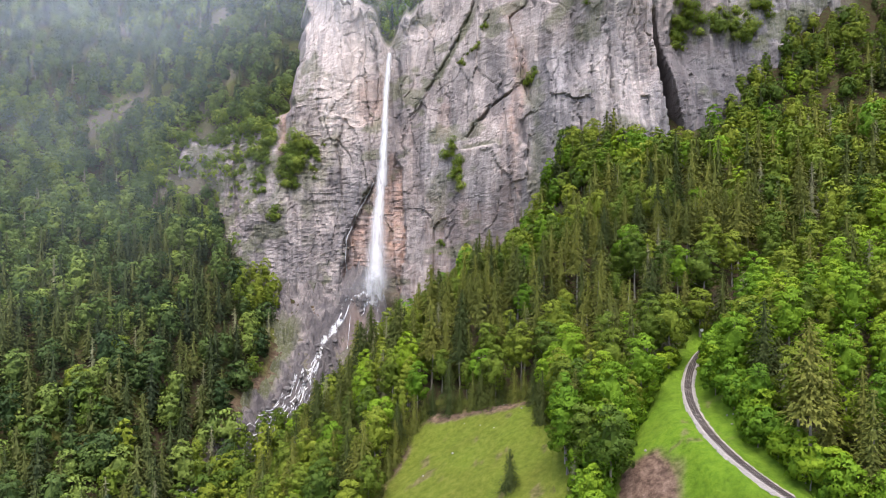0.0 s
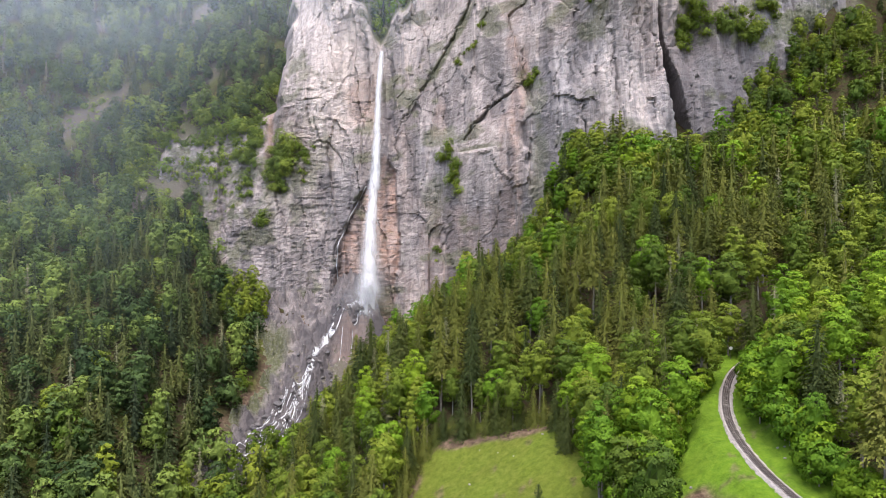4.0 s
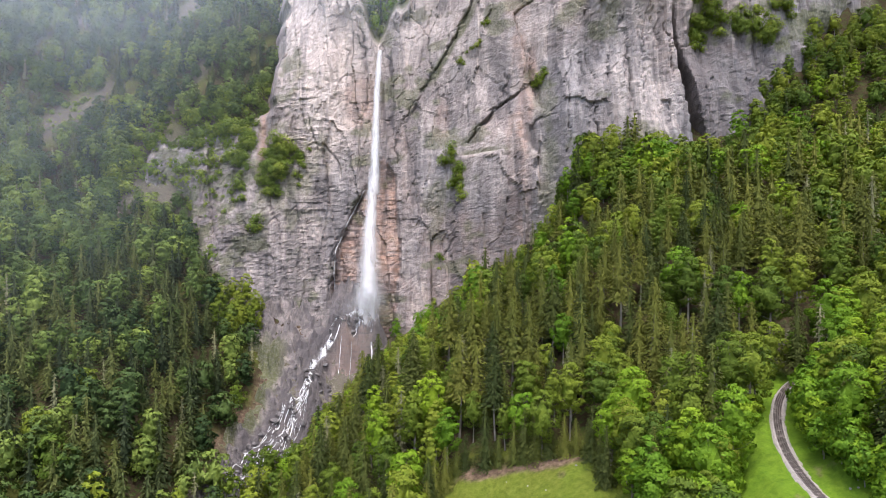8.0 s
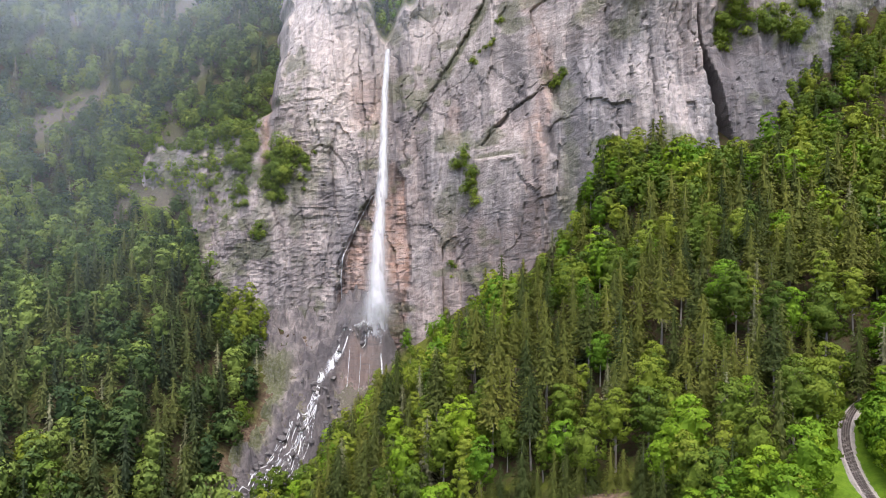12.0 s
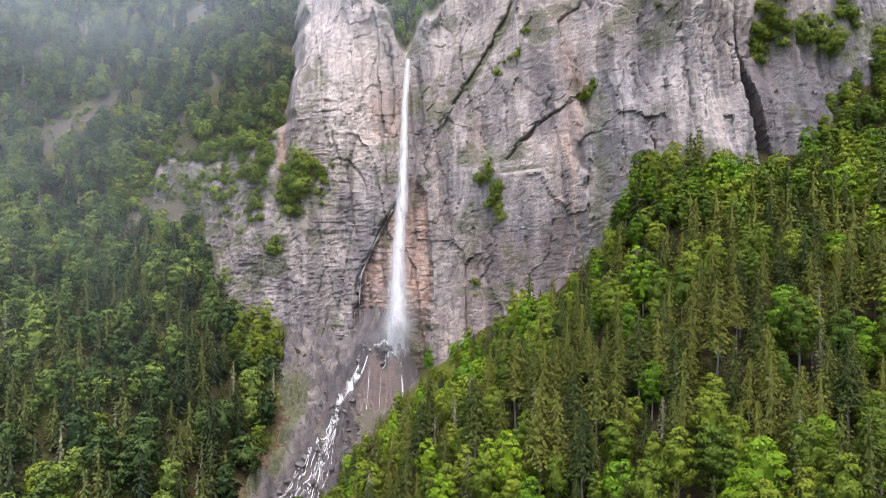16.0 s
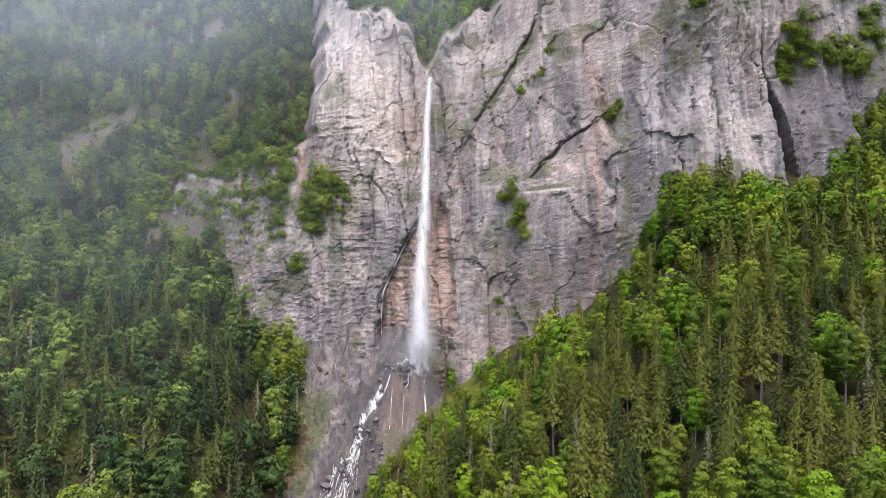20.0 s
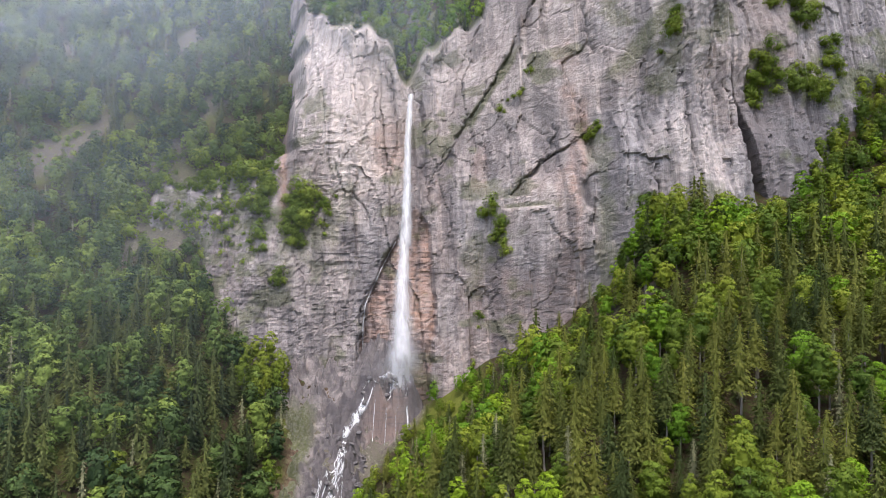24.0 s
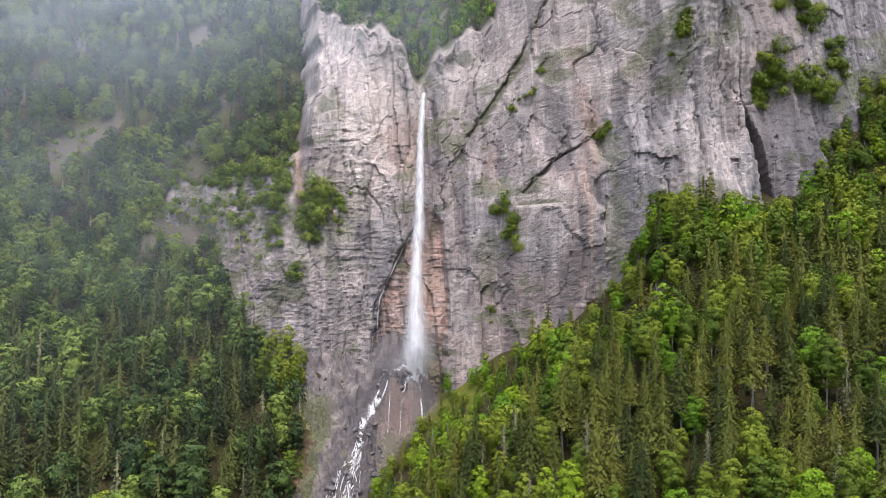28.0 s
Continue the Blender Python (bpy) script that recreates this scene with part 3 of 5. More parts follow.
def cliff_relief(x, z):
    """Depth of the face behind its general line."""
    bend = 5 * fbm(x / 45, z / 60, 0, 3, 31)
    wx, wz = x + 1.6 * fbm(x / 14, z / 30, 0, 3, 32), z + 5 * fbm(x / 15, z / 15, 0, 3, 33)
    big, big_edge = facets(wx + 0.10 * wz, wz, 17, 70, 301)
    mid, mid_edge = facets(wx - 0.22 * wz, wz, 8.0, 22, 311)
    small, small_edge = facets(wx, wz, 3.2, 1.9, 321)
    ribs = fbm((x + bend) / 15, z / 95, 0, 3, 41)
    ribs = 2.4 * (1 - np.abs(ribs)) ** 2 - 1.2
    tilt = z + 0.10 * x + 2.5 * fbm(x / 30, z / 30, 0, 3, 61)
    low = beds(x, z)
    ledge = 0
    for thick, strong, seed in ((6.1, 0.85, 71), (2.6, 0.5, 72), (1.35, 0.22, 73)):
        bed = (tilt / thick + 0.3 * vnoise(x / 22, z / 9, 0, seed)) % 1.0
        ledge = ledge + strong * (np.where(bed < 0.78, bed, (1 - bed) * 3.5) - 0.4) * (0.8 + 0.8 * fbm(x / 16, z / 14, 0, 2, seed))
    y = bend * 1.1 - ribs + (1.9 - 0.7 * step(48, 62, x)) * big + 0.75 * mid * (1 - 0.3 * low) * (1 - 0.6 * step(48, 62, x)) + (0.07 + 0.28 * low) * small + ledge * (0.04 + 0.85 * low) + 0.32 * fbm(x / 2.4, z / 2.0, 0, 3, 81, 0.6)
    y += 0.8 * step(0.05, 0.0, big_edge) * step(-0.2, 0.4, fbm(x / 30, z / 30, 0, 2, 113)) + 0.45 * step(0.06, 0, mid_edge) * step(-0.1, 0.4, fbm(x / 30, z / 40, 0, 2, 112))
    # shallow upright flutes where water runs down
    y += (0.55 + 0.9 * step(48, 62, x)) * (np.abs(fbm((x + 0.4 * bend) / 5.0, z / 80, 0, 3, 101)) - 0.4) * (1 - 0.6 * low)
    seam = np.abs(fbm((x + 0.5 * bend) / 19, z / 120, 0, 3, 102))
    y += 1.7 * step(0.05, 0.0, seam) * step(0.0, 0.4, fbm(x / 40, z / 50, 0, 2, 111))
    y += fissures(x, z)[0]
    # each slab set back behind the one west of the slanting crack, and the roof under the short one
    up_crack = np.interp(z, (196, 219, 237, 260, 273, 297, 330), (-27, -14, -4, 11, 17, 28, 36))
    y += 2.2 * step(0, 1.6, x - up_crack) * step(24, 5, x - up_crack) * step(196, 212, z)
    roof = np.interp(x, (12, 18, 25, 31, 39, 47), (186, 193, 202, 207, 212, 217))
    y += 2.4 * step(0.8, -0.8, z - roof) * step(-20, -2, z - roof) * step(12, 20, x) * step(52, 46, x)
    # pillar of rust-brown rock east of it
    pillar = np.interp(z, (120, 150, 176, 200, 222, 238, 267, 300), (36, 37, 38, 40, 46, 43, 42, 43))
    y -= 1.8 * np.exp(-((x - pillar) / 3.6) ** 4) * step(305, 280, z)
    y += 2.0 * np.exp(-((x - pillar - 6.5) / 2.0) ** 2) * step(232, 215, z)
    # grassy ledge above the low slab
    y += 1.9 * step(180.2, 181.6, z) * step(10, 13, x) * step(31, 27, x) * step(196, 182, z)
    # chimney at the eastern buttress
    cx = np.interp(z, (180, 190, 197, 221, 249, 275), (123, 121, 119.5, 117, 115, 113.5))
    east = np.interp(z, (190, 212, 226, 240), (8.0, 6.5, 4.2, 2.4))
    y += 26 * step(-0.8, 0.4, x - cx) * step(east + 1.5, east - 1.0, x - cx) * step(262, 232, z) * step(140, 160, z)
    y += 6 * step(cx - 1, cx + 4, x) * step(156, 130, x)
    # slot of the fall, and the red hollow
    fx = -37 - 0.042 * (254 - z)
    y += 5.0 * np.exp(-((x - fx) / 5.0) ** 2) * step(280, 262, z) * step(150, 190, z)
    y += 6.5 * recess(x, z) * step(190, 158, z)
    d = x - (30 + 0.16 * (z - 250))
    y += 3 * np.exp(-(d / 3.5) ** 2) * step(258, 276, z)
    # the western side leans back
    y += 2.6 * np.maximum(0, -103 + 3 * vnoise(z / 11, 0, 0, 9) - x) * step(0, 16, z - 208 - 9 * vnoise(x / 13, 0, 0, 10) - 0.05 * (x + 103))
    chute = x + 112 + 0.10 * (z - 200)
    y += 4.5 * np.exp(-(chute / 3.0) ** 2) * step(165, 182, z)
    # the ravine above the fall leans back
    up = z - notch(x)
    y += np.where(up > 0, up * 1.15, 0)
    # apron of slabs at the foot
    foot = np.maximum(0, 88 - z) * step(-30, -50, x)
    y -= 0.55 * foot
    return y


CX, CZ = np.meshgrid(np.arange(-238, 236, 0.9), np.arange(34, 366, 0.9))
CY = cliff_line(CX, CZ) + cliff_relief(CX, CZ)
ragged = 3 * fbm(CX / 9, CZ / 9, 0, 3, 91)
rust = 0.95 * recess(CX, CZ) * step(64, 84, CZ) * (0.8 + 0.3 * fbm(CX / 8, CZ / 10, 0, 3, 14))
rust = np.maximum(rust, 0.5 * step(1.2, 0.4, np.hypot((CX + 50) / 13, (CZ - 222) / 22) + ragged * 0.08))
pillar = np.interp(CZ, (120, 150, 176, 200, 222, 238, 267, 300), (36, 37, 38, 40, 46, 43, 42, 43)) + 1.5 * vnoise(CZ / 12, 0, 0, 15)
rust = np.maximum(rust, 0.55 * step(6.5, 2.0, np.abs(CX - pillar) + ragged * 0.6) * step(285, 262, CZ) * (0.75 + 0.5 * fbm(CX / 3, CZ / 14, 0, 3, 16)))
rust = np.maximum(rust, 0.4 * step(4.5, 1.0, np.abs(CX - 1) + ragged * 0.5) * step(186, 196, CZ) * step(224, 214, CZ))
rust = np.maximum(rust, 0.75 * np.exp(-((CX + 112 + 0.10 * (CZ - 200)) / 2.6) ** 2) * step(168, 185, CZ))
rust = np.maximum(rust, 0.22 * step(0.1, 0.8, fbm(CX / 30, CZ / 50, 0, 3, 13)))
rust = np.maximum(rust, 0.3 * step(160, 140, CZ + ragged * 3) * step(-20, 5, CX) * step(45, 35, CX))
rust = np.clip(rust, 0, 1)
wet_and_shade = 0.75 * np.exp(-((CX + 30 - 0.05 * (CZ - 220)) / 5) ** 2) * step(180, 205, CZ) * step(275, 255, CZ)
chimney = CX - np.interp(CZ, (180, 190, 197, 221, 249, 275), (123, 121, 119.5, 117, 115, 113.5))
# The chimney's shade, painted into the rock colour.
wet_and_shade = np.maximum(wet_and_shade, 0.95 * step(-0.6, 0.3, chimney) * step(9, 6.5, chimney) * step(246, 222, CZ))
# The face east of the chimney is coloured darker.
wet_and_shade = np.maximum(wet_and_shade, (0.70 + 0.25 * fbm(CX / 14, CZ / 30, 0, 3, 24)) * step(3, 10, chimney) * step(252, 236, CZ + ragged * 2))
wet_and_shade = np.maximum(wet_and_shade, 0.6 * step(0.15, 0.65, fbm(CX / 8, CZ / 60, 0, 3, 23)))
wet_and_shade = np.maximum(wet_and_shade, 0.65 * step(0.1, 0.55, fbm(CX / 3.5, CZ / 45, 0, 3, 26)) * step(45, 60, CX))
wet_and_shade = np.maximum(wet_and_shade, 0.45 * step(9, 4, np.abs(CX + 64 - 0.55 * (CZ - 140)) + ragged) * step(100, 115, CZ) * step(205, 185, CZ))
wet_and_shade = np.maximum(wet_and_shade, 0.55 * step(100, 75, CZ + ragged * 2) * step(-105, -90, CX) * step(-18, -30, CX))
up = CZ - notch(CX)
moss = step(0, 8, up)
moss = np.maximum(moss, 0.6 * step(0.45, 0.8, fbm(CX / 16, CZ / 12, 0, 4, 33)))
slant = CX - np.interp(CZ, (196, 219, 237, 260, 273, 297), (-27, -14, -4, 11, 17, 28)) - 2.5
moss = np.maximum(moss, 0.8 * step(4.0, 1.5, np.abs(slant) + 0.5 * ragged) * step(226, 236, CZ) * step(280, 268, CZ))
moss = np.maximum(moss, 0.7 * step(7, 2, np.abs(CX - 73 - 0.7 * (CZ - 264)) + ragged) * step(240, 252, CZ) * step(290, 280, CZ))
moss = np.maximum(moss, 0.7 * step(1.8, 0.6, np.abs(CZ - 182.5)) * step(10, 13, CX) * step(31, 27, CX))
moss = np.maximum(moss, 0.45 * step(9, 3, np.hypot((CX + 3) * 1.1, (CZ - 150) / 3) + 1.5 * ragged))
moss = np.maximum(moss, 0.5 * step(5, 1, np.abs(CX - 52) + ragged) * step(225, 200, CZ) * step(120, 140, CZ))
moss = np.maximum(moss, 0.55 * step(1.3, 0.3, np.hypot((CX + 95) / 22, (CZ - 170) / 30) + ragged * 0.22))
pale = 0.95 * step(1.15, 0.7, np.hypot((CX + 76) / 34, (CZ - 260) / 82) + ragged * 0.07)
pale = np.maximum(pale, 0.45 * step(215, 260, CZ + ragged * 3))
pale = np.maximum(pale, 0.6 * step(1.15, 0.5, np.hypot((CX - 92) / 22, (CZ - 190) / 48) + ragged * 0.08))
pale = np.maximum(pale, 0.5 * step(1.1, 0.5, np.hypot((CX - 20) / 22, (CZ - 188) / 14) + ragged * 0.1))
# No pale tone in or east of the chimney; its painted shade stays dark.
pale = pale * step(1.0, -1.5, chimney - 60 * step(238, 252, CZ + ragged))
wet_and_shade = wet_and_shade * (1 - 0.5 * pale)
band = step(-112, -124, CX)
# The western band's rock is coloured unevenly darker.
wet_and_shade = np.maximum(wet_and_shade, band * (0.22 + 0.3 * fbm(CX / 11, CZ / 8, 0, 3, 25)))
moss = np.maximum(moss, band * 0.7 * step(-0.1, 0.4, fbm(CX / 10, CZ / 7, 0, 4, 35)))
moss = np.maximum(moss, 0.75 * step(128, 136, CX) * step(232, 240, CZ + ragged * 2) * step(268, 258, CZ) * step(-0.3, 0.3, ragged))
cliff = link_mesh("cliff", np.stack([CX, CY, CZ], -1).reshape(-1, 3), sheet_faces(*CX.shape), ROCK, {"rust": rust, "wet_and_shade": wet_and_shade, "moss": moss, "pale": pale, "beds": np.clip(beds(CX, CZ), 0, 1), "cool": np.clip(step(46, 62, CX + 2 * ragged) + 0.6 * step(0.0, 0.6, fbm(CX / 28, CZ / 45, 0, 3, 27)), 0, 1), "crack_shade": 0.7 * fissures(CX, CZ)[1]}, smooth=False)
tagged(cliff, "high grey limestone wall with rust stains, cracks and ledges", "cliff", kind="structure")


def face_at(x, z):
    """Northing of the built rock face."""
    fx = np.clip((np.asarray(x, float) - CX[0, 0]) / 0.9, 0, CX.shape[1] - 1.001)
    fz = np.clip((np.asarray(z, float) - CZ[0, 0]) / 0.9, 0, CX.shape[0] - 1.001)
    i, j = fx.astype(int), fz.astype(int)
    u, v = fx - i, fz - j
    return (CY[j, i] * (1 - u) + CY[j, i + 1] * u) * (1 - v) + (CY[j + 1, i] * (1 - u) + CY[j + 1, i + 1] * u) * v


# ---- trees ----
RNG = np.random.default_rng(7)


def spray(centres, along, size, narrow, rng, out, toss=0.55):
    """Triangles, one for each centre, whose long edge follows 'along', facing 'out' of the crown; place and normal of each corner."""
    n = len(centres)
    out = out / (np.linalg.norm(out, axis=1, keepdims=True) + 1e-9)
    side = np.cross(along, out + toss * rng.normal(size=(n, 3)))
    side /= np.linalg.norm(side, axis=1, keepdims=True) + 1e-9
    side = np.where((np.cross(side, along) * out).sum(1, keepdims=True) < 0, -side, side)
    size = np.asarray(size).reshape(-1, 1)
    a = centres - along * size * 0.5 - side * size * narrow
    b = centres - along * size * 0.5 + side * size * narrow
    c = centres + along * size * 0.62
    lit = out + 0.2 * rng.normal(size=(n, 3))
    lit /= np.linalg.norm(lit, axis=1, keepdims=True) + 1e-9
    return np.concatenate([np.stack([a, b, c], 1).reshape(-1, 3), np.repeat(lit, 3, axis=0)], 1)


def soup(grid, normals, rng):
    """A closed grid (rows, columns, 3) as loose triangles with ruffled normals, place and normal of each corner."""
    both = np.concatenate([grid, normals], -1)
    ring = np.concatenate([both, both[:, :1]], 1)
    a, b, c, d = ring[:-1, :-1], ring[:-1, 1:], ring[1:, 1:], ring[1:, :-1]
    loose = np.concatenate([np.stack([a, b, c], 2).reshape(-1, 3, 6), np.stack([a, c, d], 2).reshape(-1, 3, 6)])
    loose[:, :, 3:] += 0.45 * rng.normal(size=(len(loose), 1, 3))
    loose[:, :, 3:] /= np.linalg.norm(loose[:, :, 3:], axis=2, keepdims=True)
    return loose.reshape(-1, 6)


def spruce_crown(rng, h, r, bare, whorls, arms, tufts, size):
    """Whorls of drooping branches, shorter towards the tip, round a dense core of needles."""
    pts, dirs, sizes = [], [], []
    for i in range(whorls):
        f = (i + rng.uniform(-0.3, 0.3)) / whorls
        z = h * (bare + (1 - bare) * f)
        reach = r * (1 - max(f, 0)) ** 0.66 * rng.uniform(0.82, 1.15) + 0.2
        n = max(3, round(arms * (0.45 + 0.55 * (1 - f))))
        turn = rng.uniform(0, 6.28)
        for a in range(n):
            ang = turn + 6.283 * a / n + rng.normal(0, 0.16)
            long = reach * rng.uniform(0.62, 1.18)
            k = max(2, round(tufts * (0.35 + 0.65 * (1 - f))))
            s = rng.uniform(0.2, 1, k) ** 0.6
            swing = rng.normal(0, 0.11, k) / (s + 0.2)
            x, y = np.cos(ang + swing) * long * s, np.sin(ang + swing) * long * s
            dz = -0.36 * long * s ** 1.4 + rng.normal(0, 0.10, k)
            pts.append(np.stack([x, y, z + dz], 1))
            d = np.stack([np.cos(ang + swing * 2.5), np.sin(ang + swing * 2.5), -0.55 + rng.normal(0, 0.2, k)], 1)
            dirs.append(d / np.linalg.norm(d, axis=1, keepdims=True))
            sizes.append(size * rng.uniform(0.7, 1.3, k) * (0.7 + 0.3 * (1 - f)))
    pts, dirs, sizes = np.concatenate(pts), np.concatenate(dirs), np.concatenate(sizes)
    out = np.stack([pts[:, 0], pts[:, 1], np.zeros(len(pts))], 1)
    out = out / (np.linalg.norm(out, axis=1, keepdims=True) + 0.3) * 0.85 + np.array([0, 0, 0.6])
    leaves = spray(pts, dirs, sizes, 0.36, rng, out, 0.7)
    # the core: skirts one above another
    tiers, sides = max(6, whorls // 3), 7
    skirts = []
    for i in range(tiers):
        f = 0.92 * i / tiers
        z = h * (bare + (1 - bare) * f)
        wide = 0.40 * r * (1 - f) ** 0.9
        ang = rng.uniform(0, 6.28) + np.arange(sides) * 6.283 / sides
        ring = np.stack([np.cos(ang), np.sin(ang), 0 * ang], 1)
        rim = ring * (wide * rng.uniform(0.75, 1.25, sides))[:, None] + np.array([0, 0, z - 0.3 * wide])
        top = ring * wide * 0.2 + np.array([0, 0, z + 1.2 * h * (1 - bare) / tiers])
        grid = np.stack([rim, top])
        nor = np.stack([ring * 0.8 + np.array([0, 0, 0.6])] * 2)
        skirts.append(soup(grid, nor, rng))
    return np.concatenate([leaves] + skirts)


def broad_crown(rng, h, r, low, lobes, count, size, loose=0.0, sides=9):
    """Bulging lobes of leaves over an egg-shaped crown, with dips between them and a leafy core."""
    mid, tall = h * (low + 1) / 2, h * (1 - low) / 2
    at, rad = [], []
    for i in range(lobes):
        v = 1 - 1.75 * (i + 0.5) / lobes + rng.normal(0, 0.06)
        a = 2.39996 * i + rng.normal(0, 0.35)
        v = float(np.clip(v, -0.85, 0.98))
        flat = math.sqrt(1 - v * v) * (1 - 0.22 * max(v, 0))
        k = rng.uniform(0.55, 0.86)
        at.append((math.cos(a) * flat * r * k, math.sin(a) * flat * r * k, v * tall * (0.55 + 0.38 * k)))
        rad.append(r * rng.uniform(0.75, 1.25) * min(0.55, 1.65 / lobes ** 0.5))
    at, rad = np.array(at), np.array(rad)
    pts, dirs, outs = [], [], []
    share = rad ** 2 / (rad ** 2).sum()
    egg = np.array([r, r, tall])
    for p0, rr, part_of in zip(at, rad, share):
        k = max(4, round(count * part_of))
        v = p0 / egg
        u = rng.normal(size=(k, 3)) * 0.75 + v * 1.0 + np.array([0, 0, 0.35])
        u /= np.linalg.norm(u, axis=1, keepdims=True)
        shell = rng.uniform(0.80, 1.10 + loose, k)[:, None]
        p = p0 + u * shell * rr * np.array([1.15, 1.15, 0.72])
        d = np.cross(u, rng.normal(size=(k, 3))) + np.stack([u[:, 0], u[:, 1], np.full(k, -0.35)], 1) * 0.7
        pts.append(p + np.array([0, 0, mid]))
        outs.append(0.45 * u + 0.75 * p / egg + np.array([0, 0, 0.1]))
        dirs.append(d / (np.linalg.norm(d, axis=1, keepdims=True) + 1e-9))
    pts, dirs = np.concatenate(pts), np.concatenate(dirs)
    leaves = spray(pts, dirs, size * rng.uniform(0.65, 1.35, len(pts)), 0.42, rng, np.concatenate(outs))
    # the core follows the lobes from within
    rows = sides * 2 // 3 + 1
    th = np.linspace(3.12, 0.02, rows)[:, None]
    ph = np.arange(sides)[None, :] * 6.283 / sides
    d = np.stack([np.sin(th) * np.cos(ph), np.sin(th) * np.sin(ph), np.cos(th) + 0 * ph], -1)
    egg_far = 1 / np.sqrt((d[..., 0] / r) ** 2 + (d[..., 1] / r) ** 2 + (d[..., 2] / tall) ** 2)
    far = 0.42 * egg_far
    for p0, rr in zip(at, rad):
        along = d @ p0
        perp = (p0 ** 2).sum() - along ** 2
        far = np.maximum(far, np.where((perp < rr * rr) & (along > 0), along + np.sqrt(np.maximum(rr * rr - perp, 0)), 0) * 0.56)
    far = np.minimum(far, 0.86 * egg_far) * rng.uniform(0.85, 1.08, far.shape)
    core = d * far[..., None]
    nor = d / egg
    nor = nor / np.linalg.norm(nor, axis=-1, keepdims=True)
    return np.concatenate([leaves, soup(core + np.array([0, 0, mid]), nor, rng)])


def stem(rng, h, thick, limbs=0, low=0.35, reach=3.0):
    """A tapered, slightly bent trunk with limbs; quads."""
    verts, faces = [], []

    def tube(points, radii, sides):
        base = len(verts)
        for p, rr in zip(points, radii):
            for s in range(sides):
                a = 6.283 * s / sides
                verts.append((p[0] + rr * math.cos(a), p[1] + rr * math.sin(a), p[2]))
        for i in range(len(points) - 1):
            for s in range(sides):
                a, b = base + i * sides + s, base + i * sides + (s + 1) % sides
                faces.append((a, b, b + sides, a + sides))

    bend = rng.normal(0, 0.012, 2) * h
    line = [(bend[0] * math.sin(3 * f), bend[1] * math.sin(2.4 * f), h * f - 0.8 * (f == 0)) for f in (0, 0.06, 0.3, 0.55, 0.8, 0.97)]
    tube(line, [thick * 1.5, thick, thick * 0.85, thick * 0.62, thick * 0.36, thick * 0.08], 6)
    for i in range(limbs):
        f = low + (0.9 - low) * (i + 0.5) / limbs
        a = 2.4 * i + rng.uniform(-0.4, 0.4)
        out = reach * (1.1 - f) * rng.uniform(0.8, 1.3)
        z0 = h * f
        tube([(0, 0, z0), (math.cos(a) * out * 0.55, math.sin(a) * out * 0.55, z0 + out * 0.3), (math.cos(a) * out, math.sin(a) * out, z0 + out * 0.75)],
             [thick * 0.36, thick * 0.24, thick * 0.08], 4)
    return np.array(verts), np.array(faces)


def tree(name, label, category, crown_points, trunk, leaves):
    ob = new(name)
    tagged(ob, label, category)
    tv, tf = trunk
    link_mesh("trunk", tv, tf, BARK, parent=ob)
    link_mesh("crown", crown_points, np.arange(len(crown_points)).reshape(-1, 3), leaves, parent=ob)
    return ob


KINDS = {}


def kind(key, name, labels, category, group, leaves, shapes, far):
    KINDS[key] = dict(name=name, labels=labels, category=category, group=group, leaves=leaves, shapes=shapes, far=far)


def rng_of(i):
    return np.random.default_rng(100 + i)


kind("spruce", "spruce_tree", ("tall dark green spruce with drooping branches in the mountain forest", "slim olive green spruce with a pointed tip on the slope", "full dark spruce reaching down to the forest floor"), "tree", "spruces on the wooded spur", SPRUCE,
     [(spruce_crown(rng_of(i), h, r, bare, 30, 12, 14, 0.66), stem(rng_of(i + 40), h * 0.84, 0.36), h) for i, (h, r, bare) in enumerate(((27, 5.2, 0.22), (30, 4.9, 0.42), (25, 5.8, 0.03), (28, 5.0, 0.10), (22, 5.6, 0.02)))],
     [spruce_crown(rng_of(i + 9), h, r, bare, 18, 9, 8, 1.2) for i, (h, r, bare) in enumerate(((24, 5.6, 0.06), (21, 5.8, 0.03), (25, 5.2, 0.16)))])
kind("beech", "beech_tree", ("fresh green beech with a rounded leafy crown on the slope", "bright green maple with a tall uneven crown at the wood's edge", "mid green broadleaf tree with a clumped crown"), "tree", "broadleaf trees on the wooded spur", BEECH,
     [(broad_crown(rng_of(i + 20), h, r, low, lobes, 3200, 0.52, 0.05, 10), stem(rng_of(i + 60), h * 0.86, 0.32, 7, 0.3, r), h) for i, (h, r, low, lobes) in enumerate(((22, 5.2, 0.12, 40), (25, 4.8, 0.20, 48), (18, 5.0, 0.04, 34), (22, 5.8, 0.18, 44), (23, 4.2, 0.08, 44)))],
     [broad_crown(rng_of(i + 30), h, r, 0.06, lobes, 640, 1.08, 0.05, 7) for i, (h, r, lobes) in enumerate(((18, 5.6, 22), (21, 5.0, 26), (16, 5.8, 18)))])
kind("pale", "bare_tree", ("thin grey larch with sparse twigs and little foliage",), "tree", "sparse grey trees in the forest", GREY_TWIGS,
     [(spruce_crown(rng_of(i + 70), h, 3.2, 0.12, 26, 9, 8, 0.7), stem(rng_of(i + 75), h * 0.88, 0.17, 8, 0.3, 2.8), h) for i, h in enumerate((25, 22))],
     [spruce_crown(rng_of(i + 78), h, 2.8, 0.15, 15, 6, 3, 1.4) for i, h in enumerate((24, 21))])


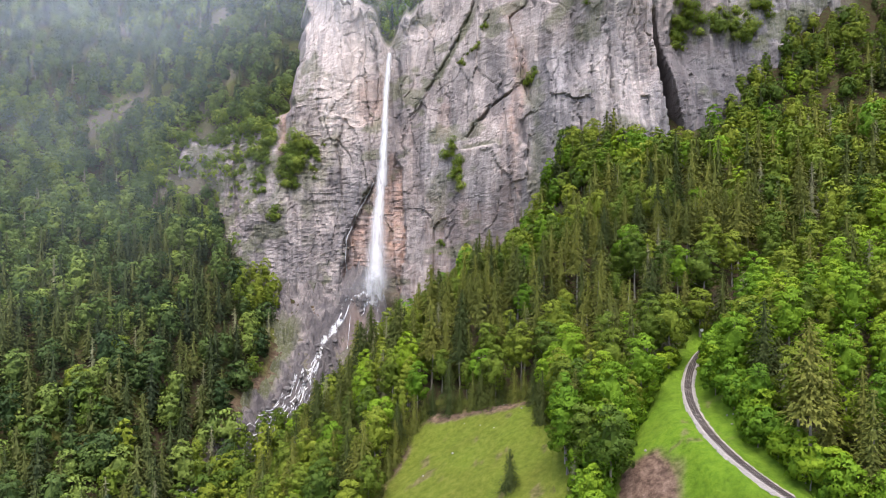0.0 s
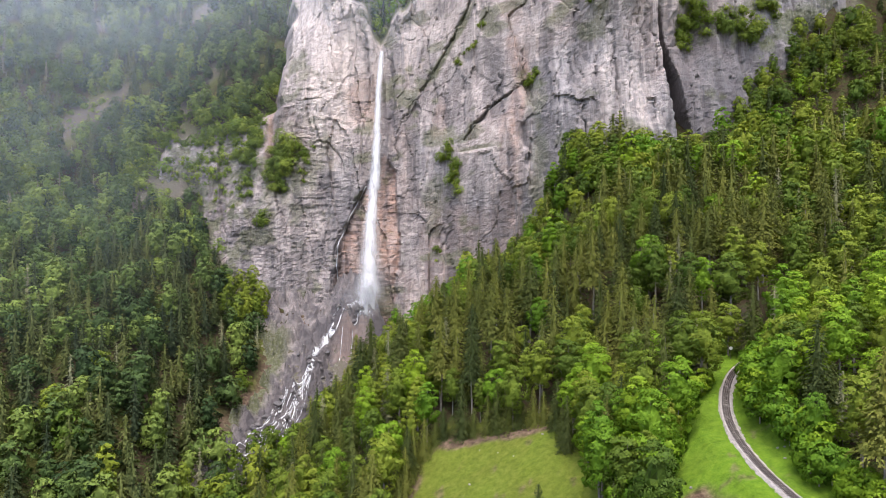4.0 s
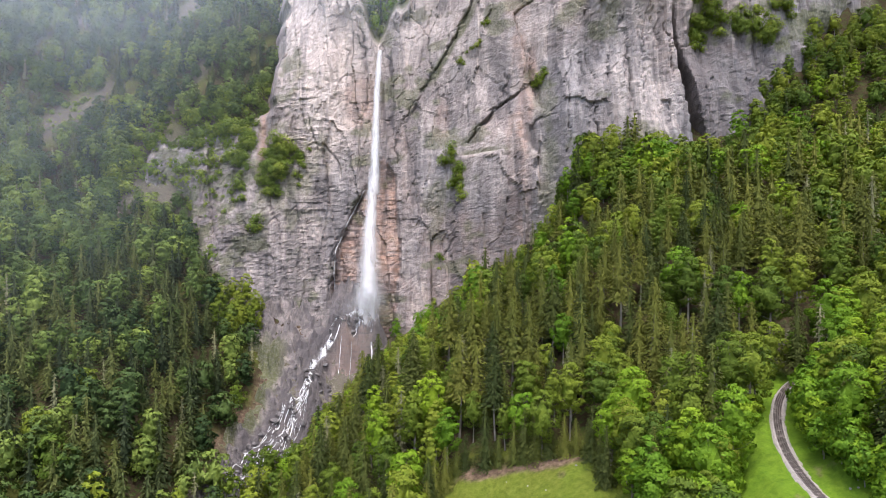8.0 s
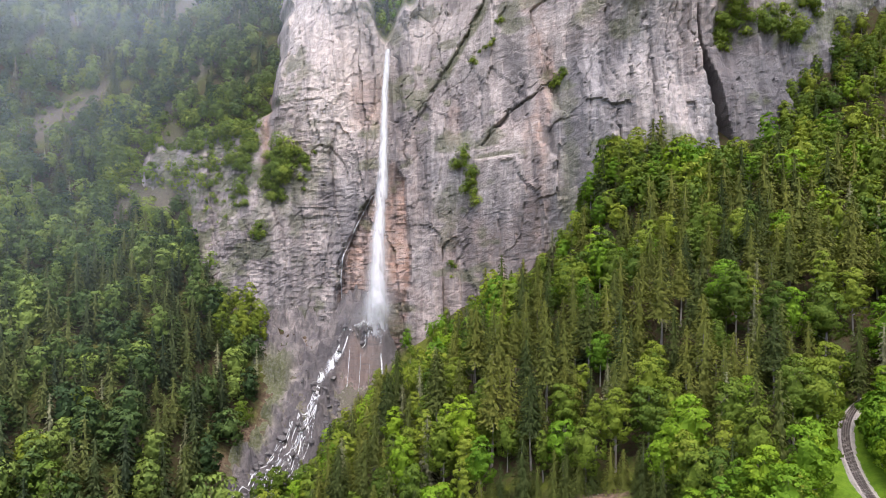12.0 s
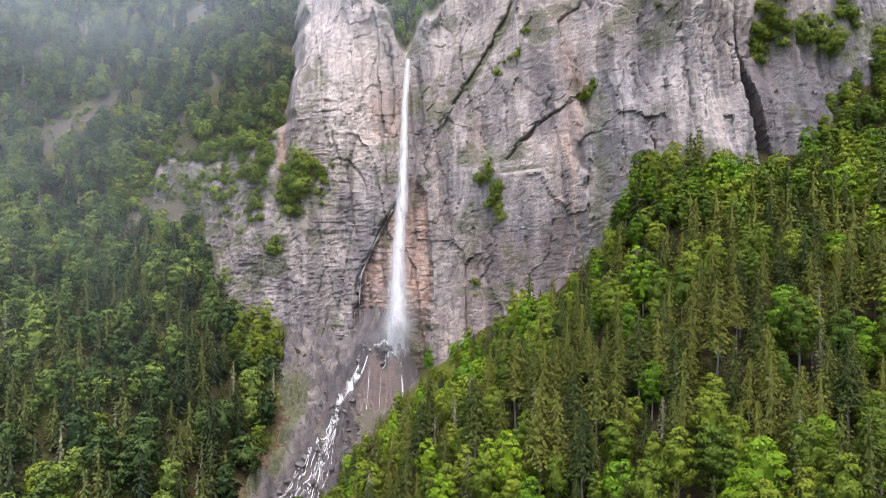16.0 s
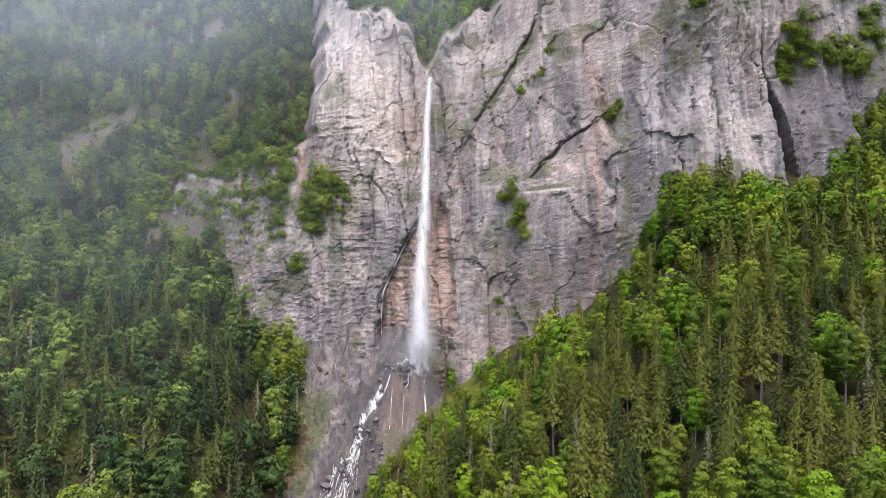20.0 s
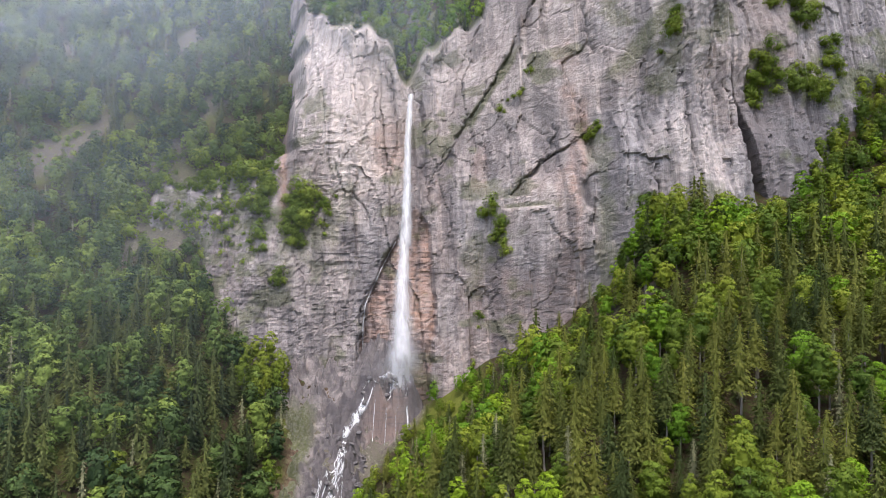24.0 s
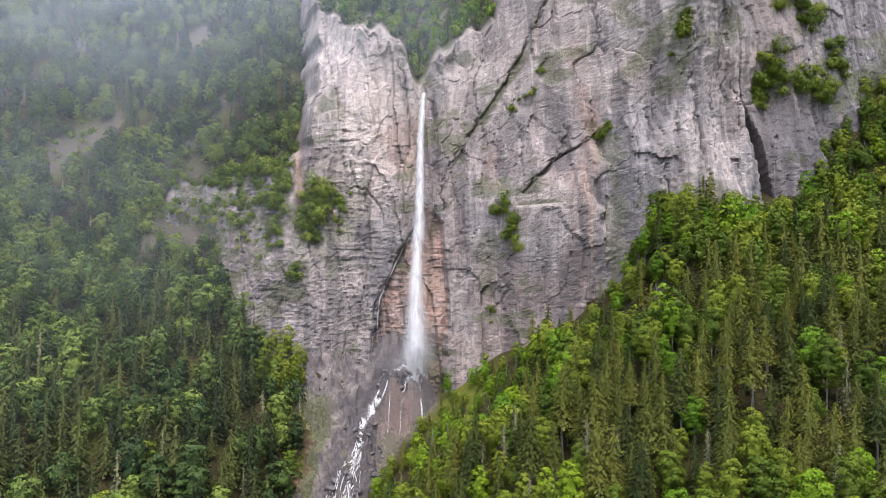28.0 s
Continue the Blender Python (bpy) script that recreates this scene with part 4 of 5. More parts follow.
kind("maple", "maple_tree", ("bright yellow-green maple with a tall leafy crown", "fresh light green maple at the wood's edge"), "tree", "maples on the wooded spur", YOUNG, KINDS["beech"]["shapes"], KINDS["beech"]["far"])


def scatter(x0, x1, y0, y1, gap, rng):
    nx, ny = int((x1 - x0) / gap), int((y1 - y0) / gap)
    gx, gy = np.meshgrid(np.arange(nx), np.arange(ny))
    x = x0 + (gx + 0.5 * (gy % 2) + rng.uniform(-0.38, 0.38, gx.shape)) * gap
    y = y0 + (gy + rng.uniform(-0.38, 0.38, gx.shape)) * gap
    return x.ravel(), y.ravel()


def wooded(x, y):
    """Where trees stand."""
    free = off_line(x, y, MEADOW + MEADOW[:1])
    ok = ~(inside(x, y, MEADOW)) & ~(inside(x, y, PASTURE))
    ok &= (free > 1.6) & (off_line(x, y, PASTURE[1:7]) > 1.6) & (off_line(x, y, TRACK[3:]) > 4.2)
    east = x > np.interp(y, [p[1] for p in STREAM[::-1]], [p[0] for p in STREAM[::-1]])
    away = off_line(x, y, STREAM)
    ok &= (y < 329) | np.where(east, away > np.interp(y, (340, 375, 395, 420), (2.5, 5, 11, 20)), away > np.interp(y, (329, 345, 370, 430), (5, 15, 21, 27)))
    g = ground_at(x, y)
    ok &= ((x < -104) & (g > 210)) | (x < -236) | (y < cliff_line(x, g) - 4)
    ok &= ~((x > -212 + 8 * vnoise(y / 9, 0, 0, 44)) & (x < -112) & (y > 455) & (g > 158 + 8 * vnoise(x / 11, 0, 0, 43)) & (g < 214) & (fbm(x / 14, y / 14, 0, 2, 47) < 0.5))
    ok &= ~((x > -149) & (x < -117) & (y > 422 + 5 * vnoise(x / 7, 0, 0, 48)) & (g > 108) & (g < 165))
    ok &= ~((np.abs(x + 116) < 3.5) & (y > 470) & (y < 545))
    ok &= ~((x > -122) & (x < -60) & (y > 424) & (g < 212)) & ~((x > -150) & (x < -120) & (y > 462) & (g < 190)) & ~((x > -104) & (x < 30) & (y > 440))
    for cx, cy, rx, ry in ((-325, 713, 13, 11), (-208, 647, 9, 16), (-331, 651, 8, 8), (-210, 495, 8, 5)):
        ok &= np.hypot((x - cx) / rx, (y - cy) / ry) + 0.4 * fbm(x / 9, y / 9, 0, 2, 49) > 1
    ok &= np.hypot((x + 274) / 1.5, y - 578) + 5 * fbm(x / 9, y / 9, 0, 2, 19) > 15
    ok &= np.hypot(x - 83, y - 224) > 7
    for cx, cy, rx, ry in ((82, 249, 8, 3.5), (8, 264, 7, 4), (60, 261, 5, 4)):
        ok &= np.hypot((x - cx) / rx, (y - cy) / ry) > 1
    dx = (ground_at(x + 4, y) - ground_at(x - 4, y)) / 8
    dy = (ground_at(x, y + 4) - ground_at(x, y - 4)) / 8
    ok &= np.hypot(dx, dy) < 2.6
    return ok


def tall_stand(x, y):
    """Stands of old spruces whose lower trunks are bare, above small clearings."""
    hit = np.zeros(np.shape(x), bool)
    for cx, cy, rx, ry in ((95, 268, 24, 13), (8, 276, 12, 9), (60, 276, 13, 11), (-16, 274, 8, 8)):
        hit |= np.hypot((x - cx) / rx, (y - cy) / ry) < 1
    return hit


def choose(x, y, rng):
    """Spruce share by stand."""
    share = 0.42 + 0.75 * fbm(x / 17, y / 17, 0, 2, 17)
    share = share + np.where((x > 95) & (y < 250), -0.35, 0) + np.where((x > -60) & (x < 60) & (y > 240) & (y < 330), 0.05, 0) + np.where((x > 60) & (y > 250), 0.1, 0) + np.where(y > 440, -0.36, 0) + np.where((x > -30) & (y > 335) & (y < 440), -0.3, 0) + np.where(x < -100, np.interp(y, (380, 480), (0.10, -0.05)), 0)
    share = np.where(tall_stand(x, y), 1.0, share)
    pick = np.where(rng.uniform(size=len(x)) < share, 0, 1)
    edge = ((x > 72) & (y < 236)) | ((x > 26) & (x < 62) & (y > 135) & (y < 216))
    pick = np.where(edge & (rng.uniform(size=len(x)) < 0.45), 3, pick)
    pick = np.where((pick == 1) & (x > -70) & (rng.uniform(size=len(x)) < 0.16), 3, pick)
    pick = np.where((pick == 1) & (x < -70) & (rng.uniform(size=len(x)) < 0.05), 3, pick)
    pick = np.where((pick == 1) & (x > -60) & (x < 25) & (y > 325) & (rng.uniform(size=len(x)) < 0.55), 3, pick)
    return np.where(rng.uniform(size=len(x)) < 0.035, 2, pick)


NAMES = ("spruce", "beech", "pale", "maple")
PROTO = {}
FAR = {}


def near_tree(key, shape, label, m):
    """A tree as a thing of its own; the first of each shape is the pattern for the rest."""
    k = KINDS[key]
    if (key, shape) not in PROTO:
        crown, trunk, h = k["shapes"][shape]
        ob = tree(k["name"], label, k["category"], crown, trunk, k["leaves"])
        tagged(ob, group=k["group"])
        ob.matrix_basis = m
        PROTO[key, shape] = ob
        return ob
    ob = copy_thing(PROTO[key, shape], m)
    ob.matrix_basis = m
    return tagged(ob, label)


def far_wood(name, label, x, y, z, which, scale, rng, leaves={}):
    """Distant trees of one kind, joined."""
    for c, key in enumerate(NAMES):
        at = np.flatnonzero(which == c)
        verts, tint = [], []
        for i in at:
            shape = KINDS[key]["far"][rng.integers(len(KINDS[key]["far"]))]
            a, s = rng.uniform(0, 6.28), scale[i]
            p = shape * np.array([s, s, s * rng.uniform(0.9, 1.1), 1, 1, 1])
            co, si = math.cos(a), math.sin(a)
            q = np.stack([p[:, 0] * co - p[:, 1] * si + x[i], p[:, 0] * si + p[:, 1] * co + y[i], p[:, 2] + z[i], p[:, 3] * co - p[:, 4] * si, p[:, 3] * si + p[:, 4] * co, p[:, 5]], 1)
            verts.append(q.astype(np.float32))
            tint.append(np.full(len(q), rng.uniform(), np.float32))
        if verts:
            v = np.concatenate(verts)
            ob = link_mesh(KINDS[key]["name"].replace("_tree", "") + "_" + name, v, np.arange(len(v)).reshape(-1, 3), leaves.get(key, KINDS[key]["leaves"]), {"tint": np.concatenate(tint)})
            tagged(ob, label, "forest", kind="stuff")


rng = np.random.default_rng(21)
x, y = scatter(-125, 320, 60, 430, 7.4, rng)
ok = wooded(x, y) & (x > np.interp(y, [p[1] for p in STREAM[::-1]], [p[0] for p in STREAM[::-1]])) & (x < 60 + 0.66 * y) & ~((y < 150) & (x < 60))
x, y = x[ok], y[ok]
z, which = ground_at(x, y), choose(x, y, rng)
scale = np.where(which % 2 == 1, rng.uniform(0.65, 1.15, len(x)), rng.uniform(0.55, 1.15, len(x)))  * np.where(x < 10, np.interp(y, (330, 375), (1.0, 0.6)), 1) * np.where(x > 100, np.interp(y, (325, 360), (1.0, 0.8)), 1) * np.where((x > 22) & (x < 64), np.interp(y, (318, 340), (1.0, 0.62)), 1)
order = np.argsort(np.hypot(x - 10, y - 120))
left = {0: 290, 1: 270, 2: 40, 3: 150}
rest = []
for i in order:
    c = int(which[i])
    if left[c] > 0:
        left[c] -= 1
        key = NAMES[c]
        shape = int(rng.integers(len(KINDS[key]["shapes"])))
        s = float(scale[i])
        if key == "spruce" and tall_stand(x[i], y[i]):
            shape, s = (1 if rng.uniform() < 0.75 else 0), max(s, 0.85)
        m = Matrix.LocRotScale((x[i], y[i], z[i] - 0.3), Euler((0, 0, rng.uniform(0, 6.28))), (s * rng.uniform(0.9, 1.1), s * rng.uniform(0.9, 1.1), s))
        near_tree(key, shape, KINDS[key]["labels"][shape % len(KINDS[key]["labels"])], m)
    else:
        rest.append(i)
rest = np.array(rest)
far_wood("wood_below_the_cliff", "dense mixed forest climbing the spur to the rock wall", x[rest], y[rest], z[rest] - 0.3, which[rest], scale[rest], rng)

x, y = scatter(-620, -60, 235, 800, 8.3, rng)
ok = wooded(x, y) & (x < np.interp(y, [p[1] for p in STREAM[::-1]], [p[0] for p in STREAM[::-1]])) & (x > -60 - 0.72 * y) & (x < -84)
ok &= ground_at(x, y) < 158 + 0.404 * (y - 57)
ok &= (y < 540) | (fbm(x / 11, y / 11, 0, 2, 51) < 0.55)
x = np.concatenate([x[ok], rng.uniform(-256, -214, 34), rng.uniform(-205, -135, 34)])
y = np.concatenate([y[ok], rng.uniform(522, 562, 34), rng.uniform(556, 590, 34)])
z, which = ground_at(x, y), choose(x, y, rng)
scale = np.where(which % 2 == 1, rng.uniform(0.7, 1.25, len(x)), rng.uniform(0.65, 1.15, len(x))) * np.interp(y, (300, 650), (1.0, 0.88))
# Far crowns shade themselves little, so these leaf copies carry darker, bluer colour.
far_wood("wood_on_the_mountain", "dense mixed forest on the steep western mountain side", x, y, z - 0.3, which, scale, rng, {"beech": SHADED_BEECH, "spruce": SHADED_SPRUCE, "maple": BEECH})

# ---- the waterfall ----
fall = new("waterfall")
tagged(fall, "tall narrow white waterfall dropping down the cliff", "waterfall")


def fall_sheet(name, zs, centre, width, depth, mat, body, parent, label=""):
    """A bowed upright ribbon of water; body: how dense it is across."""
    cols = 13
    s = np.linspace(-1, 1, cols)
    v, bodies = [], []
    for z in zs:
        cx, cy = centre(z)
        w = width(z) * (1 + 0.12 * float(vnoise(z / 7, 0, 0, 3)))
        for t in s:
            v.append((cx + w * t, cy - depth * w * (1 - t * t), z))
            bodies.append(body(t, z))
    ob = link_mesh(name, np.array(v), sheet_faces(len(zs), cols), mat, {"body": np.array(bodies)}, parent, smooth=True)
    return tagged(ob, label)


def fall_line(z):
    return -37 - 0.042 * (254 - z) + 0.4 * math.sin(z / 13), float(cliff_line(-37 - 0.042 * (254 - z), z)) - 2.5 - 0.006 * (254 - z)


drop = np.arange(84, 256, 2.0)
fall_sheet("jet", drop, fall_line, lambda z: 1.3 + 2.7 * ((256 - z) / 170) ** 0.9, 0.5, FALLING, lambda t, z: np.interp(z, (84, 150, 250), (0.95, 1.3, 1.6)) * (1 - abs(t)) ** 0.8, fall)
fall_sheet("veil", drop, lambda z: (fall_line(z)[0] + 0.3, fall_line(z)[1] - 1.5), lambda z: 1.9 + 5.8 * ((256 - z) / 170) ** 1.3, 0.4, SPRAY, lambda t, z: 1.2 * (1 - abs(t)) ** 0.9, fall, "thin drifting veil of spray")
fall_sheet("outer_veil", drop[:45], lambda z: (fall_line(z)[0] - 0.6, fall_line(z)[1] - 3.5), lambda z: 1.5 + 9.0 * ((180 - z) / 96) ** 1.3, 0.4, SPRAY, lambda t, z: 0.5 * (1 - abs(t)) * step(176, 140, z), fall, "thin drifting veil of spray")
fall_sheet("side_thread", np.arange(88, 166, 2.0), lambda z: (float(np.interp(z, (88, 116, 128, 148, 166), (-63.4, -63.7, -62.6, -53.9, -44.5))), float(np.min(face_at(np.interp(z, (88, 116, 128, 148, 166), (-63.4, -63.7, -62.6, -53.9, -44.5)) + np.arange(-1, 2), z))) - 0.5),
           lambda z: 0.45, 0.1, SPRAY, lambda t, z: 0.8 * (1 - t * t), fall, "thin thread of water on the rock")

# ---- the rocky stream bed ----
def bed_mask(x, y):
    east = x > np.interp(y, [p[1] for p in STREAM[::-1]], [p[0] for p in STREAM[::-1]])
    d = off_line(x, y, STREAM) + 3 * fbm(x / 10, y / 10, 0, 3, 131)
    wide = np.interp(y, (320, 360, 400, 430), (9, 15, 24, 44))
    return np.where(east, step(13, 8, d), step(wide + 4, wide - 3, d))


def bed_at(x, y):
    """Height of the boulders and slabs below the fall."""
    x, y = np.asarray(x, float), np.asarray(y, float)
    bare = ground_at(x, y)
    b = bare
    edge = 421 + 2.5 * vnoise(x / 6, 0, 0, 5) + 0.25 * np.abs(x + 52)
    knob = np.maximum(0, 18 - 0.030 * (x + 45) ** 2 + 1.5 * fbm(x / 4, y / 4, 0, 3, 145)) * np.exp(-((x + 53) / 19) ** 6) * step(edge - 2.5, edge + 3, y)
    slabs, _ = facets(x + 0.3 * y, y, 9.0, 6.5, 341)
    b = b + 2.4 * slabs * step(300, 330, y)
    slab = np.abs(fbm(x / 9, y / 7, 0, 4, 141)) * 5.5 - 1.5
    chunk, _ = facets(x, y, 3.4, 2.6, 331)
    block = 1.5 * fbm(x / 3.2, y / 2.6, 0, 4, 151, 0.6) + 1.8 * chunk
    steps = b + slab
    steps = b + slab + 1.7 * ((steps / 3.2) % 1.0 - 0.5)
    m = bed_mask(x, y)
    return m * np.maximum(steps + knob + block + 0.8, bare + 0.5 + 0.4 * block) + (1 - m) * (bare - 3)


BX, BY = np.meshgrid(np.arange(-132, -14, 0.9), np.arange(312, 450, 0.9))
BZ = bed_at(BX, BY)
bed_wet = np.clip(0.50 + 0.28 * facets(BX + 0.3 * BY, BY, 3.4, 2.6, 331)[0] + 0.4 * step(24, 12, np.hypot(BX + 52, BY - 424)) + step(17, 7, off_line(BX, BY, STREAM)) * 0.55 + 0.15 * step(0.1, 0.6, fbm(BX / 8, BY / 8, 0, 3, 161)), 0, 0.95)
bed_rust = 0.62 * np.exp(-((BX + 52) / 13) ** 4) * step(413, 418, BY) * step(429, 425, BY)
bank = off_line(BX, BY, STREAM) + 3 * fbm(BX / 9, BY / 9, 0, 3, 171)
bed_moss = 0.9 * step(11, 15, bank) * step(-84, -92, BX) * step(432, 420, BY)
bed_wet = bed_wet * (1 - bed_moss) * (1 - 0.75 * bed_rust)
stream_bed = link_mesh("stream_bed", np.stack([BX, BY, BZ], -1).reshape(-1, 3), sheet_faces(*BX.shape), ROCK, {"rust": bed_rust, "wet_and_shade": bed_wet, "moss": bed_moss, "beds": np.ones(BX.shape)})
tagged(stream_bed, "dark wet slabs and broken rock below the waterfall", "rock", kind="structure")

cascade = new("cascade")
tagged(cascade, "white braided stream tumbling over dark boulders", "stream")


def rill(points, width, seed, parent=cascade, stray=1.0, dense=1.1):
    """A ribbon of white water that hugs the bed."""
    q = smooth_line(points, 0.7)
    n = np.arange(len(q))
    g = np.gradient(q, axis=0)
    side = np.stack([-g[:, 1], g[:, 0]], 1) / (np.hypot(g[:, 0], g[:, 1])[:, None] + 1e-9)
    q = q + side * (stray * (1.3 * vnoise(n / 7, 0, 0, seed) + 0.7 * vnoise(n / 2.5, 0, 0, seed + 1)))[:, None]
    w = width * (1 + 0.4 * vnoise(n / 5, 3, 0, seed + 2))
    v, b = [], []
    for t in np.linspace(-1, 1, 5):
        p = q + side * (w * t)[:, None]
        h = bed_at(p[:, 0], p[:, 1])
        h = np.maximum(h, np.convolve(np.pad(h, 6, mode="edge"), np.ones(13) / 13, "valid"))
        h = np.convolve(np.pad(h, 2, mode="edge"), np.ones(5) / 5, "valid") + 0.15
        v.append(np.stack([p[:, 0], p[:, 1], h + 0.45 - 0.15 * t * t], 1))
        b.append(dense * (1 - 0.8 * abs(t)) * (0.85 + 0.55 * vnoise(n / 3, 7, 0, seed + 4)))
    ob = link_mesh("rivulet", np.stack(v, 1).reshape(-1, 3), sheet_faces(len(q), 5), RILL, {"body": np.stack(b, 1).ravel()}, parent, smooth=True)
    return ob


rill([(-46, 433), (-52, 431), (-57, 429), (-62, 427.5), (-66, 425)], 0.6, 1, stray=0.8, dense=0.9)
rill([(-63, 428), (-66, 425.5), (-68.5, 422), (-70.5, 418), (-72.5, 413)], 1.7, 3, stray=0.3, dense=1.25)
rill([(-57, 427.5), (-57.4, 424), (-57.6, 420), (-58, 415), (-60, 407)], 0.34, 11, stray=0.6, dense=1.0)
rill([(-52.2, 426), (-52, 423), (-52, 420), (-53, 413), (-58, 403), (-66, 396)], 0.3, 21, stray=0.7, dense=0.9)
rill([(-40, 429), (-39.3, 426), (-39, 420), (-40, 412), (-45, 401), (-52, 392)], 0.5, 31, stray=0.6, dense=0.95)
rill([(-46, 427), (-46.2, 424), (-46.5, 417), (-48, 409)], 0.16, 36, stray=0.7, dense=0.5)
for i in range(11):
    a = -64 + 2.6 * i + RNG.uniform(-1, 1)
    rill([(0.5 * (a - 46) + RNG.uniform(-4, 4), 432.5), (0.75 * a - 12 + RNG.uniform(-3, 3), 429.5 + RNG.uniform(-1, 1)), (a, 425.5 + 0.25 * abs(a + 52) + RNG.uniform(0, 2))], RNG.uniform(0.14, 0.3), 301 + 5 * i, stray=1.4, dense=RNG.uniform(0.6, 0.95))
COURSES = [(0, 0.5), (1.6, 0.3), (-1.8, 0.32), (3.6, 0.2), (-4.2, 0.26), (6, 0.15), (-6.6, 0.22), (0.8, 0.24), (-3, 0.17), (2.8, 0.16), (-5.4, 0.16), (4.8, 0.14), (-0.8, 0.2), (7.2, 0.12)]
for i, (shift, wide) in enumerate(COURSES):
    line = [(-72.5, 413)] + [(px + shift * min(1, 0.35 * k + 0.3) + RNG.uniform(-1.2, 1.2), py + RNG.uniform(-2, 2)) for k, (px, py) in enumerate(STREAM[4:11])]
    rill(line, wide, 41 + 7 * i, stray=0.75, dense=1.0)


def boulder(seed, size):
    bm = bmesh.new()
    bmesh.ops.create_icosphere(bm, subdivisions=3, radius=size)
    for v in bm.verts:
        p = v.co / size
        k = 1 + 0.32 * noise.noise(p * 1.3 + Vector((seed, 0, 0))) + 0.16 * noise.noise(p * 3.1 + Vector((0, seed, 0)))
        v.co = Vector((p.x * 1.25, p.y, p.z * 0.78)) * size * k
        for d in (Vector((0.6, 0.3, 0.74)), Vector((-0.7, 0.5, 0.5)), Vector((0.1, -0.9, 0.4))):
            over = v.co.dot(d.normalized()) - size * 0.72
            if over > 0:
                v.co -= d.normalized() * over * 0.85
    return bm


shapes = []
for i in range(5):
    me = bpy.data.meshes.new("boulder")
    bm = boulder(3.7 * i, 1.0)
    bm.to_mesh(me)
    bm.free()
    me.materials.append(STONE)
    shapes.append(me)
rng = np.random.default_rng(5)
line = smooth_line(STREAM[3:10], 0.8)
for i in range(290):
    p = line[rng.integers(len(line))]
    bx, by = p[0] + rng.normal(0, 5.5), p[1] + rng.normal(0, 2)
    if i >= 200:
        bx, by = rng.uniform(-63, -41), rng.uniform(427.5, 433) if i < 255 else rng.uniform(404, 413)
    r = 0.45 + 1.35 * rng.uniform() ** 2.4
    ob = new("boulder", shapes[i % 5])
    ob.matrix_basis = Matrix.LocRotScale((bx, by, float(bed_at(bx, by)) + 0.15 * r), Euler((rng.uniform(-0.4, 0.4), rng.uniform(-0.4, 0.4), rng.uniform(0, 6.28))), (r, r * rng.uniform(0.8, 1.2), r * rng.uniform(0.8, 1.1)))
    tagged(ob, "large dark wet boulder in the stream bed" if r > 1.3 else "small dark boulder washed by the stream", "boulder", "boulders in the stream bed")

# ---- shrubs and trees on the rock ----
shrub_shapes = [(broad_crown(rng_of(200 + i), h, r, 0.03, 9, 620, 0.58, 0.5, 7), stem(rng_of(210 + i), h * 0.8, 0.14, 5, 0.15, r), h) for i, (h, r) in enumerate(((5.5, 2.8), (8.0, 3.2), (4.0, 3.0)))]
KINDS["bush"] = dict(name="broadleaf_bush", labels=("low leafy broadleaf tree beside the railway",), category="tree", group="young trees beside the railway", leaves=YOUNG,
                     shapes=[(broad_crown(rng_of(230 + i), h, r, 0.03, 18, 1150, 0.6, 0.1, 10), stem(rng_of(240 + i), h * 0.8, 0.16, 6, 0.2, r), h) for i, (h, r) in enumerate(((10, 3.2), (12, 3.6), (8, 3.0)))], far=[])
KINDS["shrub"] = dict(name="shrub", labels=("green shrub clinging to a ledge of the rock wall",), category="shrub", group="shrubs on the rock wall", leaves=BUSH, shapes=shrub_shapes, far=[])
rng = np.random.default_rng(31)


def on_face(x, z, shape, s, label=""):
    y = float(face_at(x, z))
    m = Matrix.LocRotScale((x, y - 0.6, z - 1.2), Euler((rng.uniform(0.0, 0.25), 0, rng.uniform(0, 6.28))), (s, s, s))
    return near_tree("shrub", shape, label or KINDS["shrub"]["labels"][0], m)


LOW_GROWTH = []


def thicket(x, z, dx, dz, count, s, lean=0.0, joined=False):
    for _ in range(count):
        u, v = rng.uniform(-1, 1), rng.uniform(-1, 1)
        if joined:
            LOW_GROWTH.append((x + dx * u, z + dz * v, s * rng.uniform(0.4, 1.2)))
            continue
        on_face(x + dx * u + lean * dz * v, z + dz * v, int(rng.integers(3)), s * rng.uniform(0.5, 1.15))


thicket(4, 181, 2.2, 4, 5, 1.0)
thicket(9, 165, 2.6, 10, 10, 1.05)
thicket(-7, 93, 3.5, 4, 4, 0.8)
thicket(51, 219, 2, 5, 5, 0.9)
thicket(-106, 180, 4, 14, 14, 1.15)
thicket(-99, 180, 5, 10, 12, 1.5)
thicket(-101, 166, 4, 8, 9, 1.4)
thicket(-92, 178, 7, 12, 12, 0.9)
thicket(-84, 186, 4, 8, 6, 0.8)
thicket(-110, 143, 3, 5, 6, 1.0)
thicket(-131, 192, 8, 12, 18, 1.1, joined=True)
thicket(-124, 170, 6, 14, 12, 1.0)
thicket(-147, 180, 9, 12, 20, 1.1, joined=True)
thicket(-165, 180, 7, 6, 8, 0.9)
thicket(-140, 202, 24, 8, 44, 1.2, joined=True)
thicket(-185, 204, 26, 7, 40, 1.2, joined=True)
thicket(-190, 182, 22, 10, 16, 0.9, joined=True)
thicket(-135, 158, 16, 14, 14, 0.8, joined=True)
thicket(-128, 190, 10, 12, 14, 1.2)
thicket(132, 240, 4, 7, 9, 1.1)
thicket(150, 243, 9, 4, 10, 1.0)
thicket(168, 240, 9, 6, 10, 1.1)
thicket(155, 248, 20, 7, 26, 1.0, joined=True)
thicket(138, 252, 8, 10, 12, 1.0)
